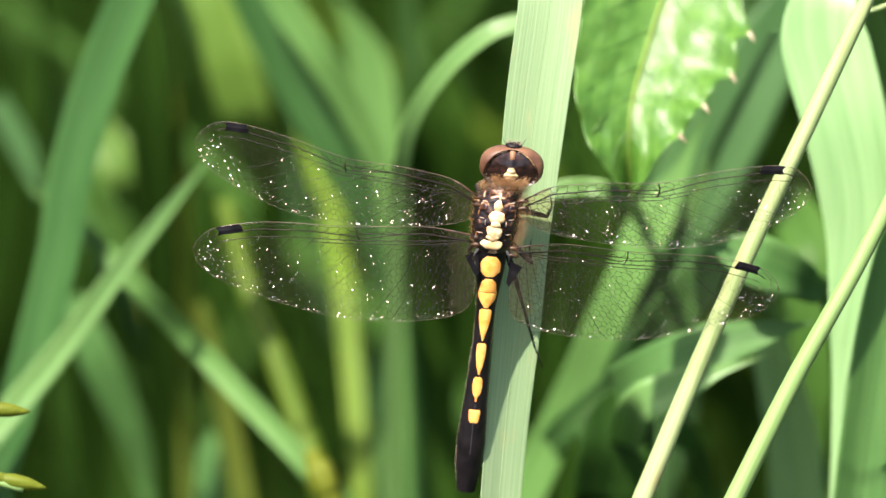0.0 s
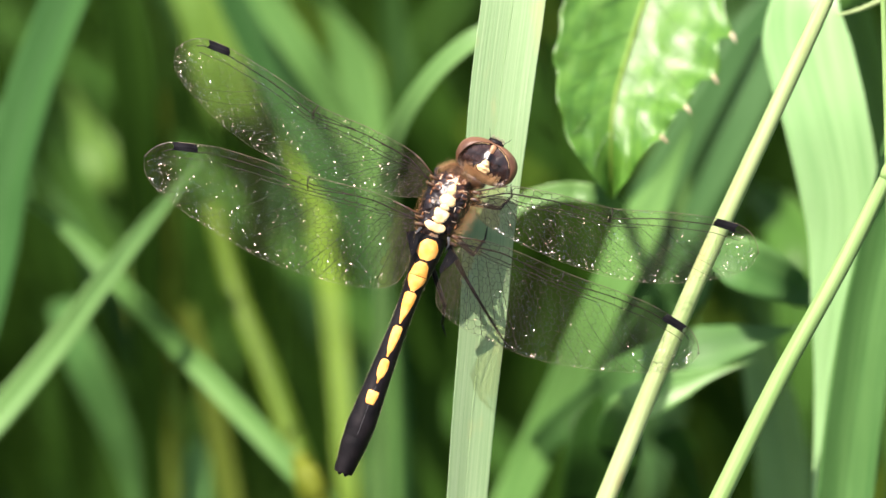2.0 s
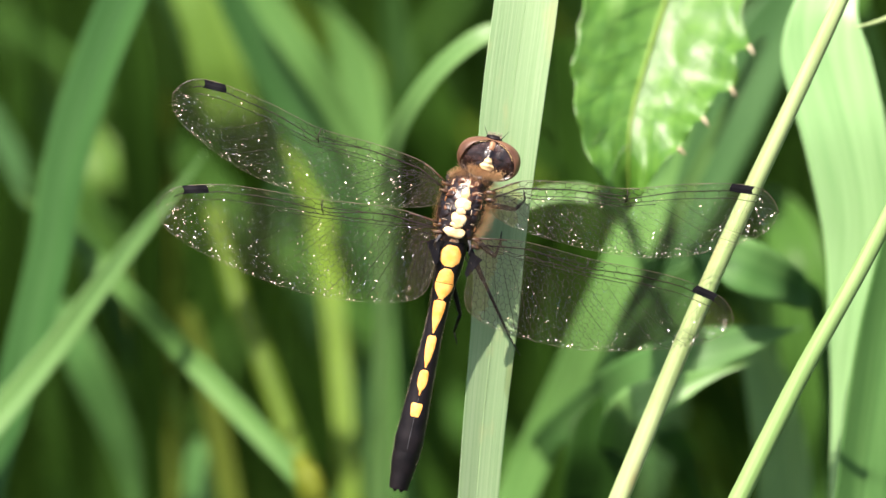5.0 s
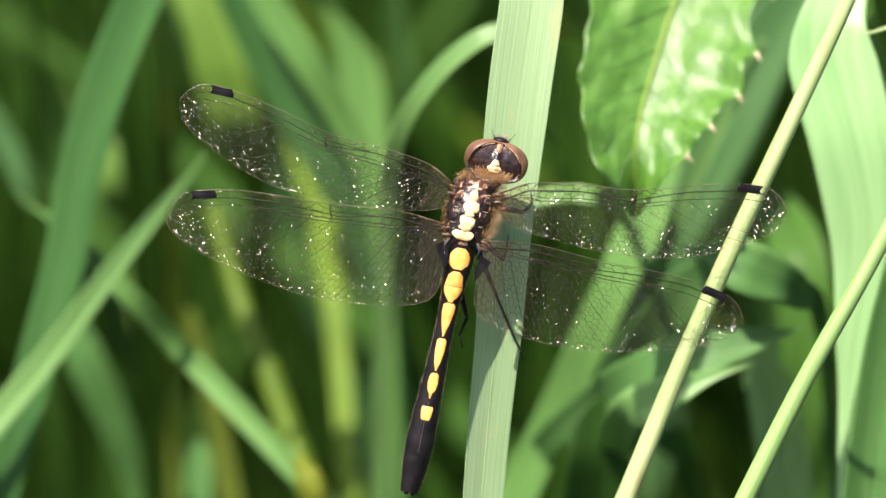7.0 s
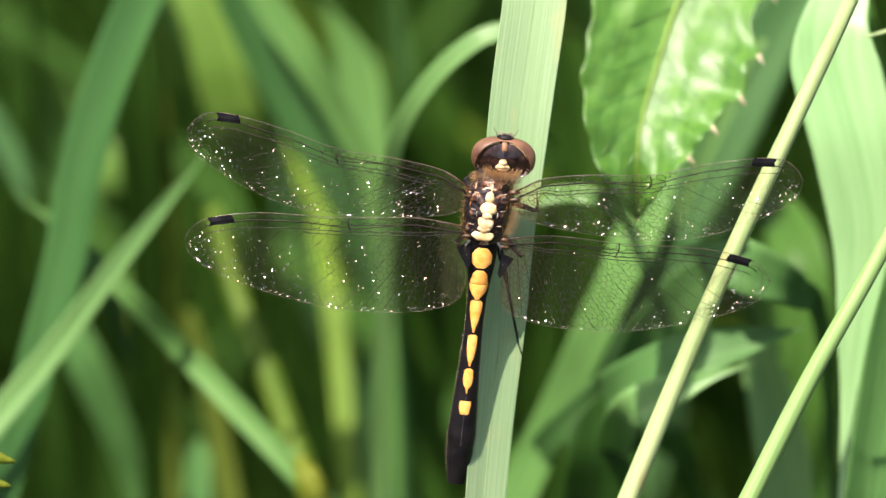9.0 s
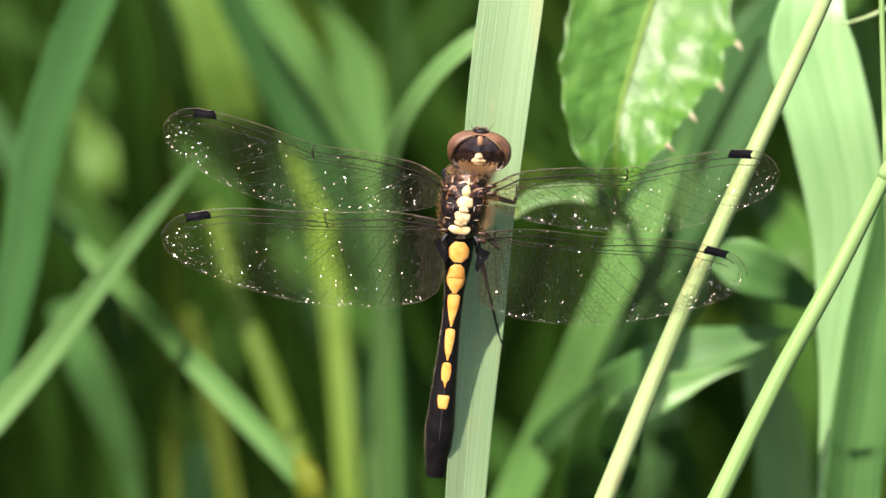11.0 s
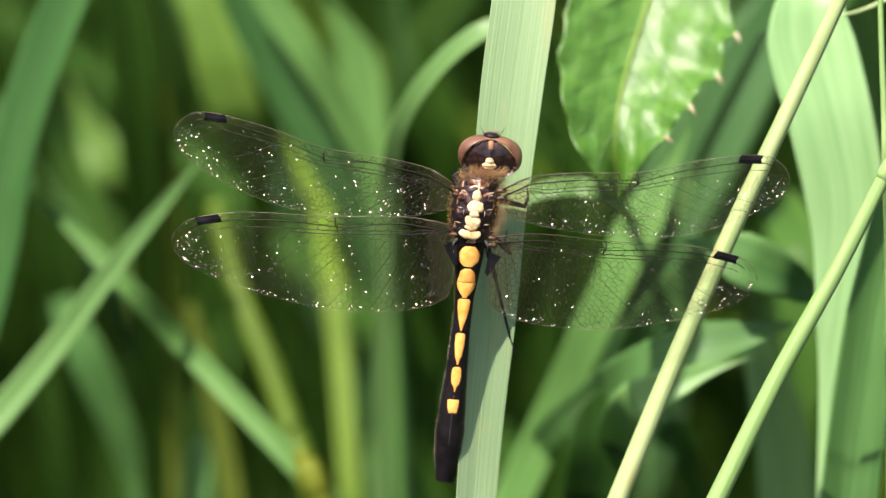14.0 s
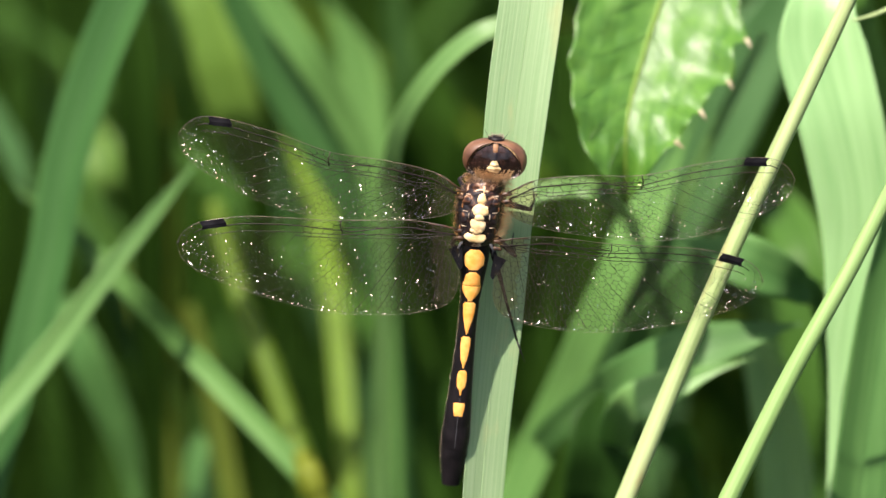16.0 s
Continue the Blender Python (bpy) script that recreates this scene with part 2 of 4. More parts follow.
FILM = membrane_material("wing_film", (0.975, 0.97, 0.95), 0.008, 0.025)
ROOTFILM = membrane_material("amber_wing_film", (0.93, 0.84, 0.66), 0.03, 0.03)


def glint_material(name):
    """Glint facets added on the wing film: thin, clear and glossy, each of its own faint tint."""
    m, nt, b, out = material(name)
    nt.nodes.remove(b)
    info = nt.nodes.new("ShaderNodeNewGeometry")
    hue = ramp(nt, info.outputs["Random Per Island"], [(0.0, (1.0, 0.93, 0.85)), (0.45, (1.0, 0.72, 0.58)), (0.75, (1.0, 0.97, 0.92)), (1.0, (0.75, 0.86, 1.0))])
    gloss = add(nt, "ShaderNodeBsdfGlossy", Roughness=0.3)
    nt.links.new(hue.outputs[0], gloss.inputs["Color"])
    clear = nt.nodes.new("ShaderNodeBsdfTransparent")
    mix = add(nt, "ShaderNodeMixShader", Fac=0.2)
    nt.links.new(clear.outputs[0], mix.inputs[1])
    nt.links.new(gloss.outputs[0], mix.inputs[2])
    nt.links.new(mix.outputs[0], out.inputs["Surface"])
    return m


GLINT = glint_material("wing_glint")


# ---- building blocks ----
def mesh_from(name, verts, faces, mat, uvs=None, smooth=True):
    me = bpy.data.meshes.new(name)
    me.from_pydata([tuple(v) for v in verts], [], faces)
    me.materials.append(mat)
    if uvs is not None:
        layer = me.uv_layers.new(name="UVMap")
        flat = np.zeros(len(me.loops))
        idx = np.zeros(len(me.loops), dtype=np.int32)
        me.loops.foreach_get("vertex_index", idx)
        layer.data.foreach_set("uv", np.asarray(uvs, dtype=np.float32)[idx].ravel())
    me.polygons.foreach_set("use_smooth", [smooth] * len(me.polygons))
    me.update()
    return me


def part(name, me, parent, label="", at=None):
    ob = new(name, me)
    ob.parent = parent
    if at is not None:
        ob.matrix_basis = at
    if label:
        ob["label"] = label
    return ob


def glide(points, n):
    """n places along a smooth curve through the points (tuples of any length)."""
    p = [np.array(q, dtype=float) for q in points]
    p = [2 * p[0] - p[1]] + p + [2 * p[-1] - p[-2]]
    out = []
    for k in range(n):
        s = k / (n - 1) * (len(p) - 3)
        i = min(int(s), len(p) - 4)
        f = s - i
        a, b, c, d = p[i:i + 4]
        out.append(0.5 * (2 * b + (c - a) * f + (2 * a - 5 * b + 4 * c - d) * f * f + (3 * b - a - 3 * c + d) * f ** 3))
    return out


def to_ground(x, y, back, lean_x, lean_back):
    """Two further grid points that carry a plant from its lowest given point down to the soil."""
    p = spot(x, y, back)
    way = (RIGHT * lean_x + Vector((0, 0, -1)) + Vector((0, lean_back, 0)))
    return p + way * (p.z * 0.45), p + RIGHT * (lean_x * p.z * 0.75) + Vector((0, lean_back * p.z * 0.8, -p.z - 0.004))


def ribbon(path, widths, facing, fold=0.12, thick=0.00022, n=8, ridges=0, wave=0.0, twist=0.0):
    """A blade with body: verts, faces, uvs along a path of world points; facing turns it about its length."""
    verts, faces, uvs = [], [], []
    rows, length = len(path), 0.0
    for i, p in enumerate(path):
        t = (path[min(i + 1, rows - 1)] - path[max(i - 1, 0)]).normalized()
        if i:
            length += (p - path[i - 1]).length
        nrm = (OUT - t * OUT.dot(t))
        if nrm.length < 0.05:
            nrm = UP - t * UP.dot(t)
        nrm.normalize()
        nrm = Matrix.Rotation(radians(facing + twist * i / rows), 3, t) @ nrm
        side = t.cross(nrm).normalized()
        w = widths[i]
        for layer in (0, 1):
            for k in range(n + 1):
                s = 2 * k / n - 1
                lift = fold * w * abs(s) ** 1.4 + wave * w * math.sin(length * 260 + s * 2.2)
                if ridges:
                    lift += 0.00002 * math.cos(math.pi * s * ridges + 2 * math.sin(s * 5))
                edge = 1 - 0.75 * abs(s) ** 6
                q = p + side * (s * w / 2) + nrm * (lift - layer * thick * edge)
                verts.append(q)
                uvs.append((s * w * 500, length * 1000))
    m = 2 * (n + 1)
    for i in range(rows - 1):
        a, b = i * m, (i + 1) * m
        for k in range(n):
            faces.append((a + k, a + k + 1, b + k + 1, b + k))
            faces.append((a + n + 1 + k + 1, a + n + 1 + k, b + n + 1 + k, b + n + 1 + k + 1))
        faces.append((a, b, b + n + 1, a + n + 1))
        faces.append((a + n, a + 2 * n + 1, b + 2 * n + 1, b + n))
    return verts, faces, uvs


def tube(path, radii, n=10, flat=1.0):
    """A closed tapered tube through points: verts, faces, uvs."""
    verts, faces, uvs = [], [], []
    rows, length = len(path), 0.0
    ref = Vector((0.3, 0.2, 0.93))
    for i, p in enumerate(path):
        t = (path[min(i + 1, rows - 1)] - path[max(i - 1, 0)]).normalized()
        if i:
            length += (p - path[i - 1]).length
        a = t.cross(ref)
        if a.length < 0.05:
            a = t.cross(Vector((1, 0, 0)))
        a.normalize()
        b = t.cross(a)
        for k in range(n):
            g = 2 * math.pi * k / n
            verts.append(p + (a * math.cos(g) + b * (math.sin(g) * flat)) * radii[i])
            uvs.append((k / n * 6 * radii[i] * 1000, length * 1000))
    for i in range(rows - 1):
        for k in range(n):
            faces.append((i * n + k, i * n + (k + 1) % n, (i + 1) * n + (k + 1) % n, (i + 1) * n + k))
    faces.append(tuple(range(n))[::-1])
    faces.append(tuple(range((rows - 1) * n, rows * n)))
    return verts, faces, uvs


def rooted(name, root, label, category, group=""):
    """An empty at a plant's root, which carries its parts."""
    ob = new(name)
    ob.empty_display_size = 0.01
    ob.location = root
    return tagged(ob, label, category, group)


def grow(name, shape, mat, plant, label=""):
    """A part of a plant, given in world places."""
    v, f, u = shape
    root = Vector(plant.location)
    return part(name, mesh_from(name, [q - root for q in v], f, mat, u), plant, label)


def longer(points):
    """The same line, led on a little below its lowest point."""
    (xa, ya, *_), (xb, yb, back, w) = points[-2], points[-1]
    k = 170 / max(60, yb - ya)
    return [*points, (xb + (xb - xa) * k, yb + 170, back, w)]


def grass(points, mat, facing=0, fold=0.12, lean=(0.0, 0.0), label="", n=8, ridges=0, steps=60, twist=0, tip=False,
          name="meadow_grass_plant", group="grass plants", wave=0.0, rib=0.05):
    """A grass plant of one blade: points are (x, y, back, width) from the top down; it goes on to the ground."""
    fine = glide(longer(points), steps)
    path = [spot(*q[:3]) for q in fine]
    widths = [max(0.3, q[3]) * UNIT * (1 + q[2] * 0.001 / DIST) for q in fine]
    if tip:
        for i in range(steps // 4):
            widths[i] *= (i + 0.4) / (steps / 4)
    a, root = to_ground(*fine[-1][:3], *lean)
    tail = glide([path[-4], path[-1], a, root], 25)[9:]
    for i, q in enumerate(tail):
        path.append(Vector(q))
        widths.append(widths[steps - 1] * (1 - 0.5 * (i + 1) / len(tail)))
    plant = rooted(name, root, label, "grass", group)
    grow("leaf_blade", ribbon(path, widths, facing, fold, n=n, ridges=ridges, twist=twist, wave=wave), mat, plant)
    if rib:
        grow("midrib", ribbon([p + OUT * 0.00006 for p in path], [w * rib for w in widths], facing, -0.5, 0.0003, 4, twist=twist), mat, plant)
    return plant


def stalk(points, mat, lean=(0.0, 0.0), label="", name="grass_stalk_plant", steps=50, n=14, nodes=()):
    fine = glide(longer(points), steps)
    path = [spot(*q[:3]) for q in fine]
    radii = [q[3] * UNIT * 0.5 * (1 + q[2] * 0.001 / DIST) for q in fine]
    a, root = to_ground(*fine[-1][:3], *lean)
    mid = len(path)
    for q in glide([path[-4], path[-1], a, root], 25)[9:]:
        path.append(Vector(q))
        radii.append(radii[steps - 1] * 1.1)
    plant = rooted(name, root, label, "grass stalk", "stalks of grass")
    grow("stem", tube(path, radii, n), mat, plant)
    for i in list(nodes) + [mid + 8]:
        way = (path[i + 1] - path[i]).normalized()
        r = radii[i]
        grow("node", tube([path[i] + way * (k * r) for k in (-1.4, -0.7, 0, 0.7, 1.4)], [r * 1.02, r * 1.12, r * 1.22, r * 1.12, r * 1.02], n), mat, plant)
    return plant


# ---- ground ----
def ground_mesh():
    verts, faces = [], []
    rings = [0, 0.15, 0.3, 0.5, 0.8, 1.3, 2.2, 4, 8, 20, 60, 200, 800, 3000]
    n = 48
    for r in rings:
        for k in range(n):
            a = 2 * math.pi * k / n
            x, y = r * math.cos(a), r * math.sin(a)
            verts.append((x, y, 0.006 * noise.noise((x * 9, y * 9, 0)) - 0.006))
    for i in range(len(rings) - 1):
        for k in range(n):
            faces.append((i * n + k, i * n + (k + 1) % n, (i + 1) * n + (k + 1) % n, (i + 1) * n + k))
    return mesh_from("ground", verts, faces, SOIL)


tagged(new("ground", ground_mesh()), "dark mossy soil under dense meadow grass", "ground", kind="structure")

# ---- plants round the insect ----
perch = grass([(915, -60, 4.8, 112), (911, 0, 4.8, 114), (893, 130, 5, 114), (879, 250, 5.2, 110), (866, 400, 5.5, 98), (856, 560, 6.0, 90),
               (840, 720, 6.6, 86), (826, 890, 7.2, 84)], PERCH, facing=-2, twist=-42, fold=0.06, rib=0.012, lean=(-0.05, 0.05), n=52, ridges=21, steps=90,
              label="broad pale green grass blade with fine ribs, bearing a dragonfly")
stalk_pale = stalk([(1478, -40, 7, 25), (1465, 0, 7, 26), (1372, 200, 7, 30), (1270, 420, 7, 32), (1170, 650, 7, 34), (1075, 882, 7, 36)], STRAW,
                   (-0.25, 0.0), "straw-pale ribbed grass stalk leaning across the meadow")
stalk_green = stalk([(1600, 215, 4, 22), (1556, 300, 4, 25), (1470, 470, 4, 30), (1360, 670, 4, 33), (1255, 882, 4, 35)], GREENSTALK,
                    (-0.25, 0.0), "thin fresh green grass stalk leaning over", nodes=(10,))
stalk_thin = stalk([(1542, -30, 6, 10), (1546, 100, 6, 11), (1550, 200, 6, 12), (1553, 300, 6, 14), (1560, 500, 12, 16), (1565, 882, 18, 18)], GREENSTALK,
                   (0.0, 0.0), "very thin upright green grass stalk")

broad = grass([(1445, -60, 26, 84), (1425, 0, 25, 120), (1423, 60, 25, 152), (1434, 110, 25, 158), (1460, 210, 25, 152), (1483, 330, 26, 142), (1484, 430, 27, 112), (1466, 560, 28, 66),
               (1452, 680, 29, 26), (1442, 882, 30, 14)], PALE, facing=8, fold=0.06, lean=(0.05, 0.1), n=16, ridges=0,
              label="wide sunlit pale green reed blade")
folded = grass([(1600, 200, 22, 60), (1570, 380, 22, 84), (1532, 560, 23, 100), (1508, 720, 24, 104), (1488, 890, 25, 104)], SAGE, facing=-8, fold=0.2,
               lean=(-0.1, 0.05), n=12, label="folded pale green reed blade")

dry_tip = stalk([(1478, 26, 18, 4), (1520, 14, 18, 7), (1570, -6, 18, 9), (1640, -20, 18, 10), (1720, 60, 18, 11), (1760, 400, 20, 12), (1780, 890, 24, 14)], STRAW,
                (0.1, 0.0), "fine dry straw tip of a grass stalk")


def seed_spike():
    """A nodding grass flower spike: short overlapping spikelets on a thin stalk."""
    line = [(-40, 862), (-120, 850), (-220, 900), (-260, 1100)]
    root = spot(-300, 1300, 10)
    root.z = -0.004
    plant = rooted("grass_flower_spike", root, "small yellow-green grass flower spike nodding in", "grass")
    way = [spot(x, y, 8) for x, y in line] + [Vector(root)]
    grow("stem", tube([Vector(q) for q in glide(way, 30)], [0.0004 + 0.0004 * i / 29 for i in range(30)], 8), GREENSTALK, plant)
    for x, y, a in ((0, 862, 12), (-50, 850, 8), (-30, 727, 4), (-8, 905, 10), (-95, 846, 6), (-80, 720, 0)):
        ax, ay = math.cos(radians(a)), math.sin(radians(a))
        body = [spot(x - ax * d, y - ay * d, 8) for d in (0, 12, 35, 62, 85, 100)]
        grow("spikelet", tube(body, [0.00008, 0.0003, 0.0006, 0.00065, 0.0004, 0.0002], 8), YELLOW, plant)
    return plant


spike = seed_spike()

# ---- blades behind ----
# dappled shade on this blade is in its darkened base colour
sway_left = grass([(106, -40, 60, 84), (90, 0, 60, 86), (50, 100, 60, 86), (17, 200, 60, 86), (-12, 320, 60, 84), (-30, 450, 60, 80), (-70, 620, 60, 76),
                   (-130, 850, 60, 70)], SAGESHADE, 20, 0.2, (-0.2, 0.1), "bluish green grass blade swaying behind the dragonfly")
cross_down = grass([(352, 272, 60, 12), (320, 312, 58, 20), (200, 460, 55, 36), (85, 615, 55, 46), (-15, 738, 55, 50), (-140, 880, 55, 50)], LIGHT, -38, 0.12,
                   (-0.3, 0.1), "slanting green grass blade", tip=True, twist=75)
grass([(20, 330, 66, 26), (120, 405, 64, 32), (225, 512, 62, 38), (320, 612, 66, 40), (426, 724, 64, 42), (536, 842, 62, 42)], STEMMY, 8, 0.15, (0.2, 0.1),
      "sunlit grass blade slanting down to a node", tip=True)
stalk([(375, 360, 92, 36), (420, 520, 90, 40), (476, 660, 86, 44), (540, 840, 80, 48), (575, 940, 80, 48)], LIME, (0.15, 0.1),
      "yellowing grass stem with a pale node")
stalk([(528, 800, 60, 30), (548, 850, 60, 44), (566, 900, 60, 44), (590, 980, 60, 44)], YELLOW, (0.15, 0.1), "yellow swollen grass stem with a pale joint", nodes=(13,))
grass([(500, 60, 135, 46), (540, 260, 132, 54), (577, 450, 112, 42), (600, 650, 106, 38), (618, 890, 102, 38)], CHARTREUSE, 5, 0.15, (0.05, 0.1),
      "yellow-green grass leaf sheath")
grass([(655, 720, 110, 30), (652, 790, 110, 44), (650, 890, 110, 50)], BLUE, 15, 0.15, (0.05, 0.1), "short grey-green grass leaf", tip=True)
grass([(330, -40, 105, 70), (366, 40, 105, 80), (398, 140, 106, 96), (430, 240, 110, 84), (455, 340, 125, 56), (470, 480, 160, 40), (470, 880, 200, 40)], SPRING, 10, 0.2, (0, 0.1),
      "yellow-green broad grass leaf")
grass([(395, -60, 90, 70), (435, 30, 90, 76), (505, 160, 90, 80), (580, 290, 90, 76), (650, 420, 92, 70), (700, 640, 95, 40), (720, 890, 98, 30)], SAGESHADE, -14, 0.18,
      (0.1, 0.1), "wide dark green grass blade", twist=20)
grass([(440, -60, 84, 48), (488, 20, 84, 54), (548, 110, 84, 54), (606, 210, 86, 48), (655, 330, 88, 34), (690, 600, 92, 18), (700, 890, 95, 16)], STEMMY, 5, 0.18,
      (0.1, 0.1), "light green slanting grass blade")
grass([(562, -14, 105, 36), (596, 36, 105, 56), (632, 110, 105, 70), (645, 200, 105, 84), (662, 320, 105, 74), (682, 500, 105, 30), (676, 700, 105, 24), (652, 890, 105, 40)], STEMMY, 12, 0.18, (0, 0.1),
      "grey-green upright grass blade", tip=True)
arch = grass([(905, 40, 42, 32), (845, 60, 42, 36), (784, 108, 43, 36), (738, 163, 45, 36), (708, 216, 48, 36), (692, 275, 52, 34), (680, 400, 60, 34), (670, 890, 80, 30)],
             LIGHT, 26, 0.05, (0, 0.1), "arching pale green grass blade")
# its near-black colour paints the shade left of the perch
grass([(748, 60, 112, 70), (758, 160, 112, 110), (756, 250, 113, 116), (750, 450, 120, 96), (745, 650, 125, 95), (745, 890, 125, 95)], SHADETONE, 10, 0.15, (0, 0.1), "deep green grass blade with shade in its colour", tip=True)
grass([(115, 130, 125, 30), (160, 235, 125, 66), (205, 330, 125, 76), (240, 440, 135, 40), (250, 890, 160, 30)], FRESH, 20, 0.15, (0, 0.1),
      "small blurred light green leaf", tip=True)
grass([(225, 480, 135, 22), (262, 640, 115, 28), (290, 780, 115, 30), (305, 890, 115, 30)], OLIVE, 5, 0.15, (0.1, 0.1), "olive dry grass stem")
grass([(330, 540, 105, 24), (370, 690, 105, 34), (410, 890, 105, 40)], OLIVE, 5, 0.15, (0.1, 0.1), "olive green grass stem")
grass([(352, 760, 92, 30), (350, 810, 92, 46), (346, 890, 92, 50)], SAGE, 5, 0.15, (-0.05, 0.1), "grey-green grass leaf end", tip=True)
# shade low on the left is put into this leaf's colour
grass([(60, 560, 150, 60), (130, 680, 150, 150), (190, 800, 150, 170), (230, 900, 150, 170)], SHADETONE, 10, 0.1, (0.1, 0.1), "large low leaf coloured dark green as in shade", tip=True)
grass([(105, 530, 105, 40), (150, 630, 105, 66), (205, 750, 108, 56), (250, 890, 112, 40)], SAGE, 10, 0.15, (0.1, 0.1), "broad shaded green grass leaf")
grass([(-30, 180, 120, 40), (60, 330, 120, 46), (140, 430, 120, 46), (230, 600, 130, 40), (300, 890, 150, 40)], BLUE, 10, 0.15, (0.1, 0.1),
      "slanting bluish grass blade far behind")
grass([(255, 60, 118, 14), (268, 140, 118, 30), (284, 230, 120, 34), (300, 330, 126, 24), (310, 890, 150, 20)], OLIVE, 8, 0.15, (0.05, 0.1), "narrow olive grass leaf in a shaded gap", tip=True)
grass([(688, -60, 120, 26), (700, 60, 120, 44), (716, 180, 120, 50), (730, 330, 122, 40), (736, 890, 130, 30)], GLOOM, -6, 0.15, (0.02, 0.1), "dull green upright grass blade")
# two blades added to darken gaps; their colour holds the shade
grass([(205, -60, 95, 60), (226, 80, 95, 90), (242, 220, 96, 90), (255, 420, 100, 70), (270, 880, 110, 50)], SHADETONE, -25, 0.1, (0.1, 0.1), "grass blade coloured dark for a shaded gap")
grass([(40, 260, 110, 40), (85, 400, 110, 80), (120, 560, 112, 80), (150, 890, 120, 60)], SHADETONE, -25, 0.1, (0.1, 0.1), "grass blade coloured dark for a shaded gap", tip=True)
# behind and under the toothed leaf
grass([(1425, -40, 76, 90), (1345, 80, 76, 120), (1255, 240, 76, 150), (1160, 420, 78, 150), (1085, 600, 84, 120), (1000, 890, 94, 90)], BLUE, -4, 0.06, (-0.15, 0.1),
      "wide green reed blade slanting behind the toothed leaf")
grass([(1230, 200, 56, 30), (1185, 300, 56, 50), (1130, 400, 56, 84), (1085, 500, 57, 76), (1040, 600, 60, 78), (980, 730, 66, 74), (905, 890, 70, 74)], STEMMY, 24, 0.06, (-0.15, 0.1),
      "soft green leaf slanting low behind the perch", tip=True)
grass([(1300, 385, 50, 30), (1245, 465, 50, 76), (1185, 540, 52, 90), (1125, 620, 58, 70), (1085, 760, 70, 40), (1060, 890, 80, 30)], SAGE, -6, 0.08, (-0.1, 0.1),
      "soft green leaf behind the pale stalk", tip=True)
grass([(1350, 60, 52, 16), (1300, 160, 52, 22), (1240, 280, 54, 24), (1180, 420, 58, 24), (1100, 700, 66, 24), (1050, 890, 70, 24)], LIGHT, 0, 0.15, (-0.1, 0.1),
      "narrow light grass blade")
grass([(1420, 572, 36, 40), (1330, 594, 36, 84), (1210, 626, 36, 90), (1105, 672, 40, 84), (1040, 716, 52, 70), (960, 780, 66, 50), (900, 890, 80, 40)], SAGE, 22, 0.08, (-0.1, 0.1),
      "bluish green leaf bending sideways", tip=True)
grass([(1340, 632, 34, 12), (1250, 660, 34, 36), (1165, 694, 34, 66), (1105, 730, 36, 70), (1080, 810, 50, 50), (1060, 890, 70, 40)], LIGHT, 10, 0.1, (-0.1, 0.1),
      "pale folded leaf lit by the sun", tip=True)
grass([(900, 372, 30, 26), (945, 345, 30, 30), (1010, 334, 30, 34), (1075, 348, 33, 32), (1112, 392, 60, 20), (1132, 450, 98, 8), (1140, 620, 112, 6), (1140, 890, 122, 6)], LIGHT, -4, 0.08, (0, 0.1),
      "light green leaf arching behind the perch")
grass([(1150, 730, 80, 20), (1178, 762, 80, 60), (1210, 800, 90, 50), (1240, 890, 110, 30)], SAGE, 10, 0.1, (0.1, 0.1), "small green leaf in a dark gap", tip=True)
grass([(1200, 425, 32, 30), (1270, 446, 32, 84), (1340, 474, 32, 96), (1410, 508, 36, 60), (1450, 560, 50, 30), (1480, 890, 70, 20)], SAGE, -10, 0.1, (0.1, 0.1),
      "oval green leaf with a yellowed tip", tip=True)
grass([(1330, 590, 62, 50), (1362, 690, 62, 84), (1385, 800, 62, 96), (1392, 890, 62, 100)], LIGHT, 12, 0.15, (0.1, 0.1), "wide shaded green leaf")
grass([(1330, 330, 85, 40), (1385, 380, 82, 80), (1420, 480, 78, 100), (1430, 700, 80, 90), (1420, 890, 85, 80)], MID, 12, 0.15, (0.1, 0.1), "deep green leaf in shade")
grass([(1490, -60, 60, 60), (1525, 60, 60, 66), (1560, 200, 60, 66), (1590, 400, 60, 60), (1600, 880, 60, 60)], MID, 12, 0.15, (0.1, 0.1), "dark green grass blade behind the reed")
# dark tone stands in for the shaded gap beside the perch
grass([(1000, 60, 70, 60), (1020, 200, 70, 80), (1030, 380, 70, 90), (1010, 600, 74, 90), (960, 890, 78, 90)], SHADETONE, -12, 0.15, (0, 0.1), "dark green leaf behind the perch")
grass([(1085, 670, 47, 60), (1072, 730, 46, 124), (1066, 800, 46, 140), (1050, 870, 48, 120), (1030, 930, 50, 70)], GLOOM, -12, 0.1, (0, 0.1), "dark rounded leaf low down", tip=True)


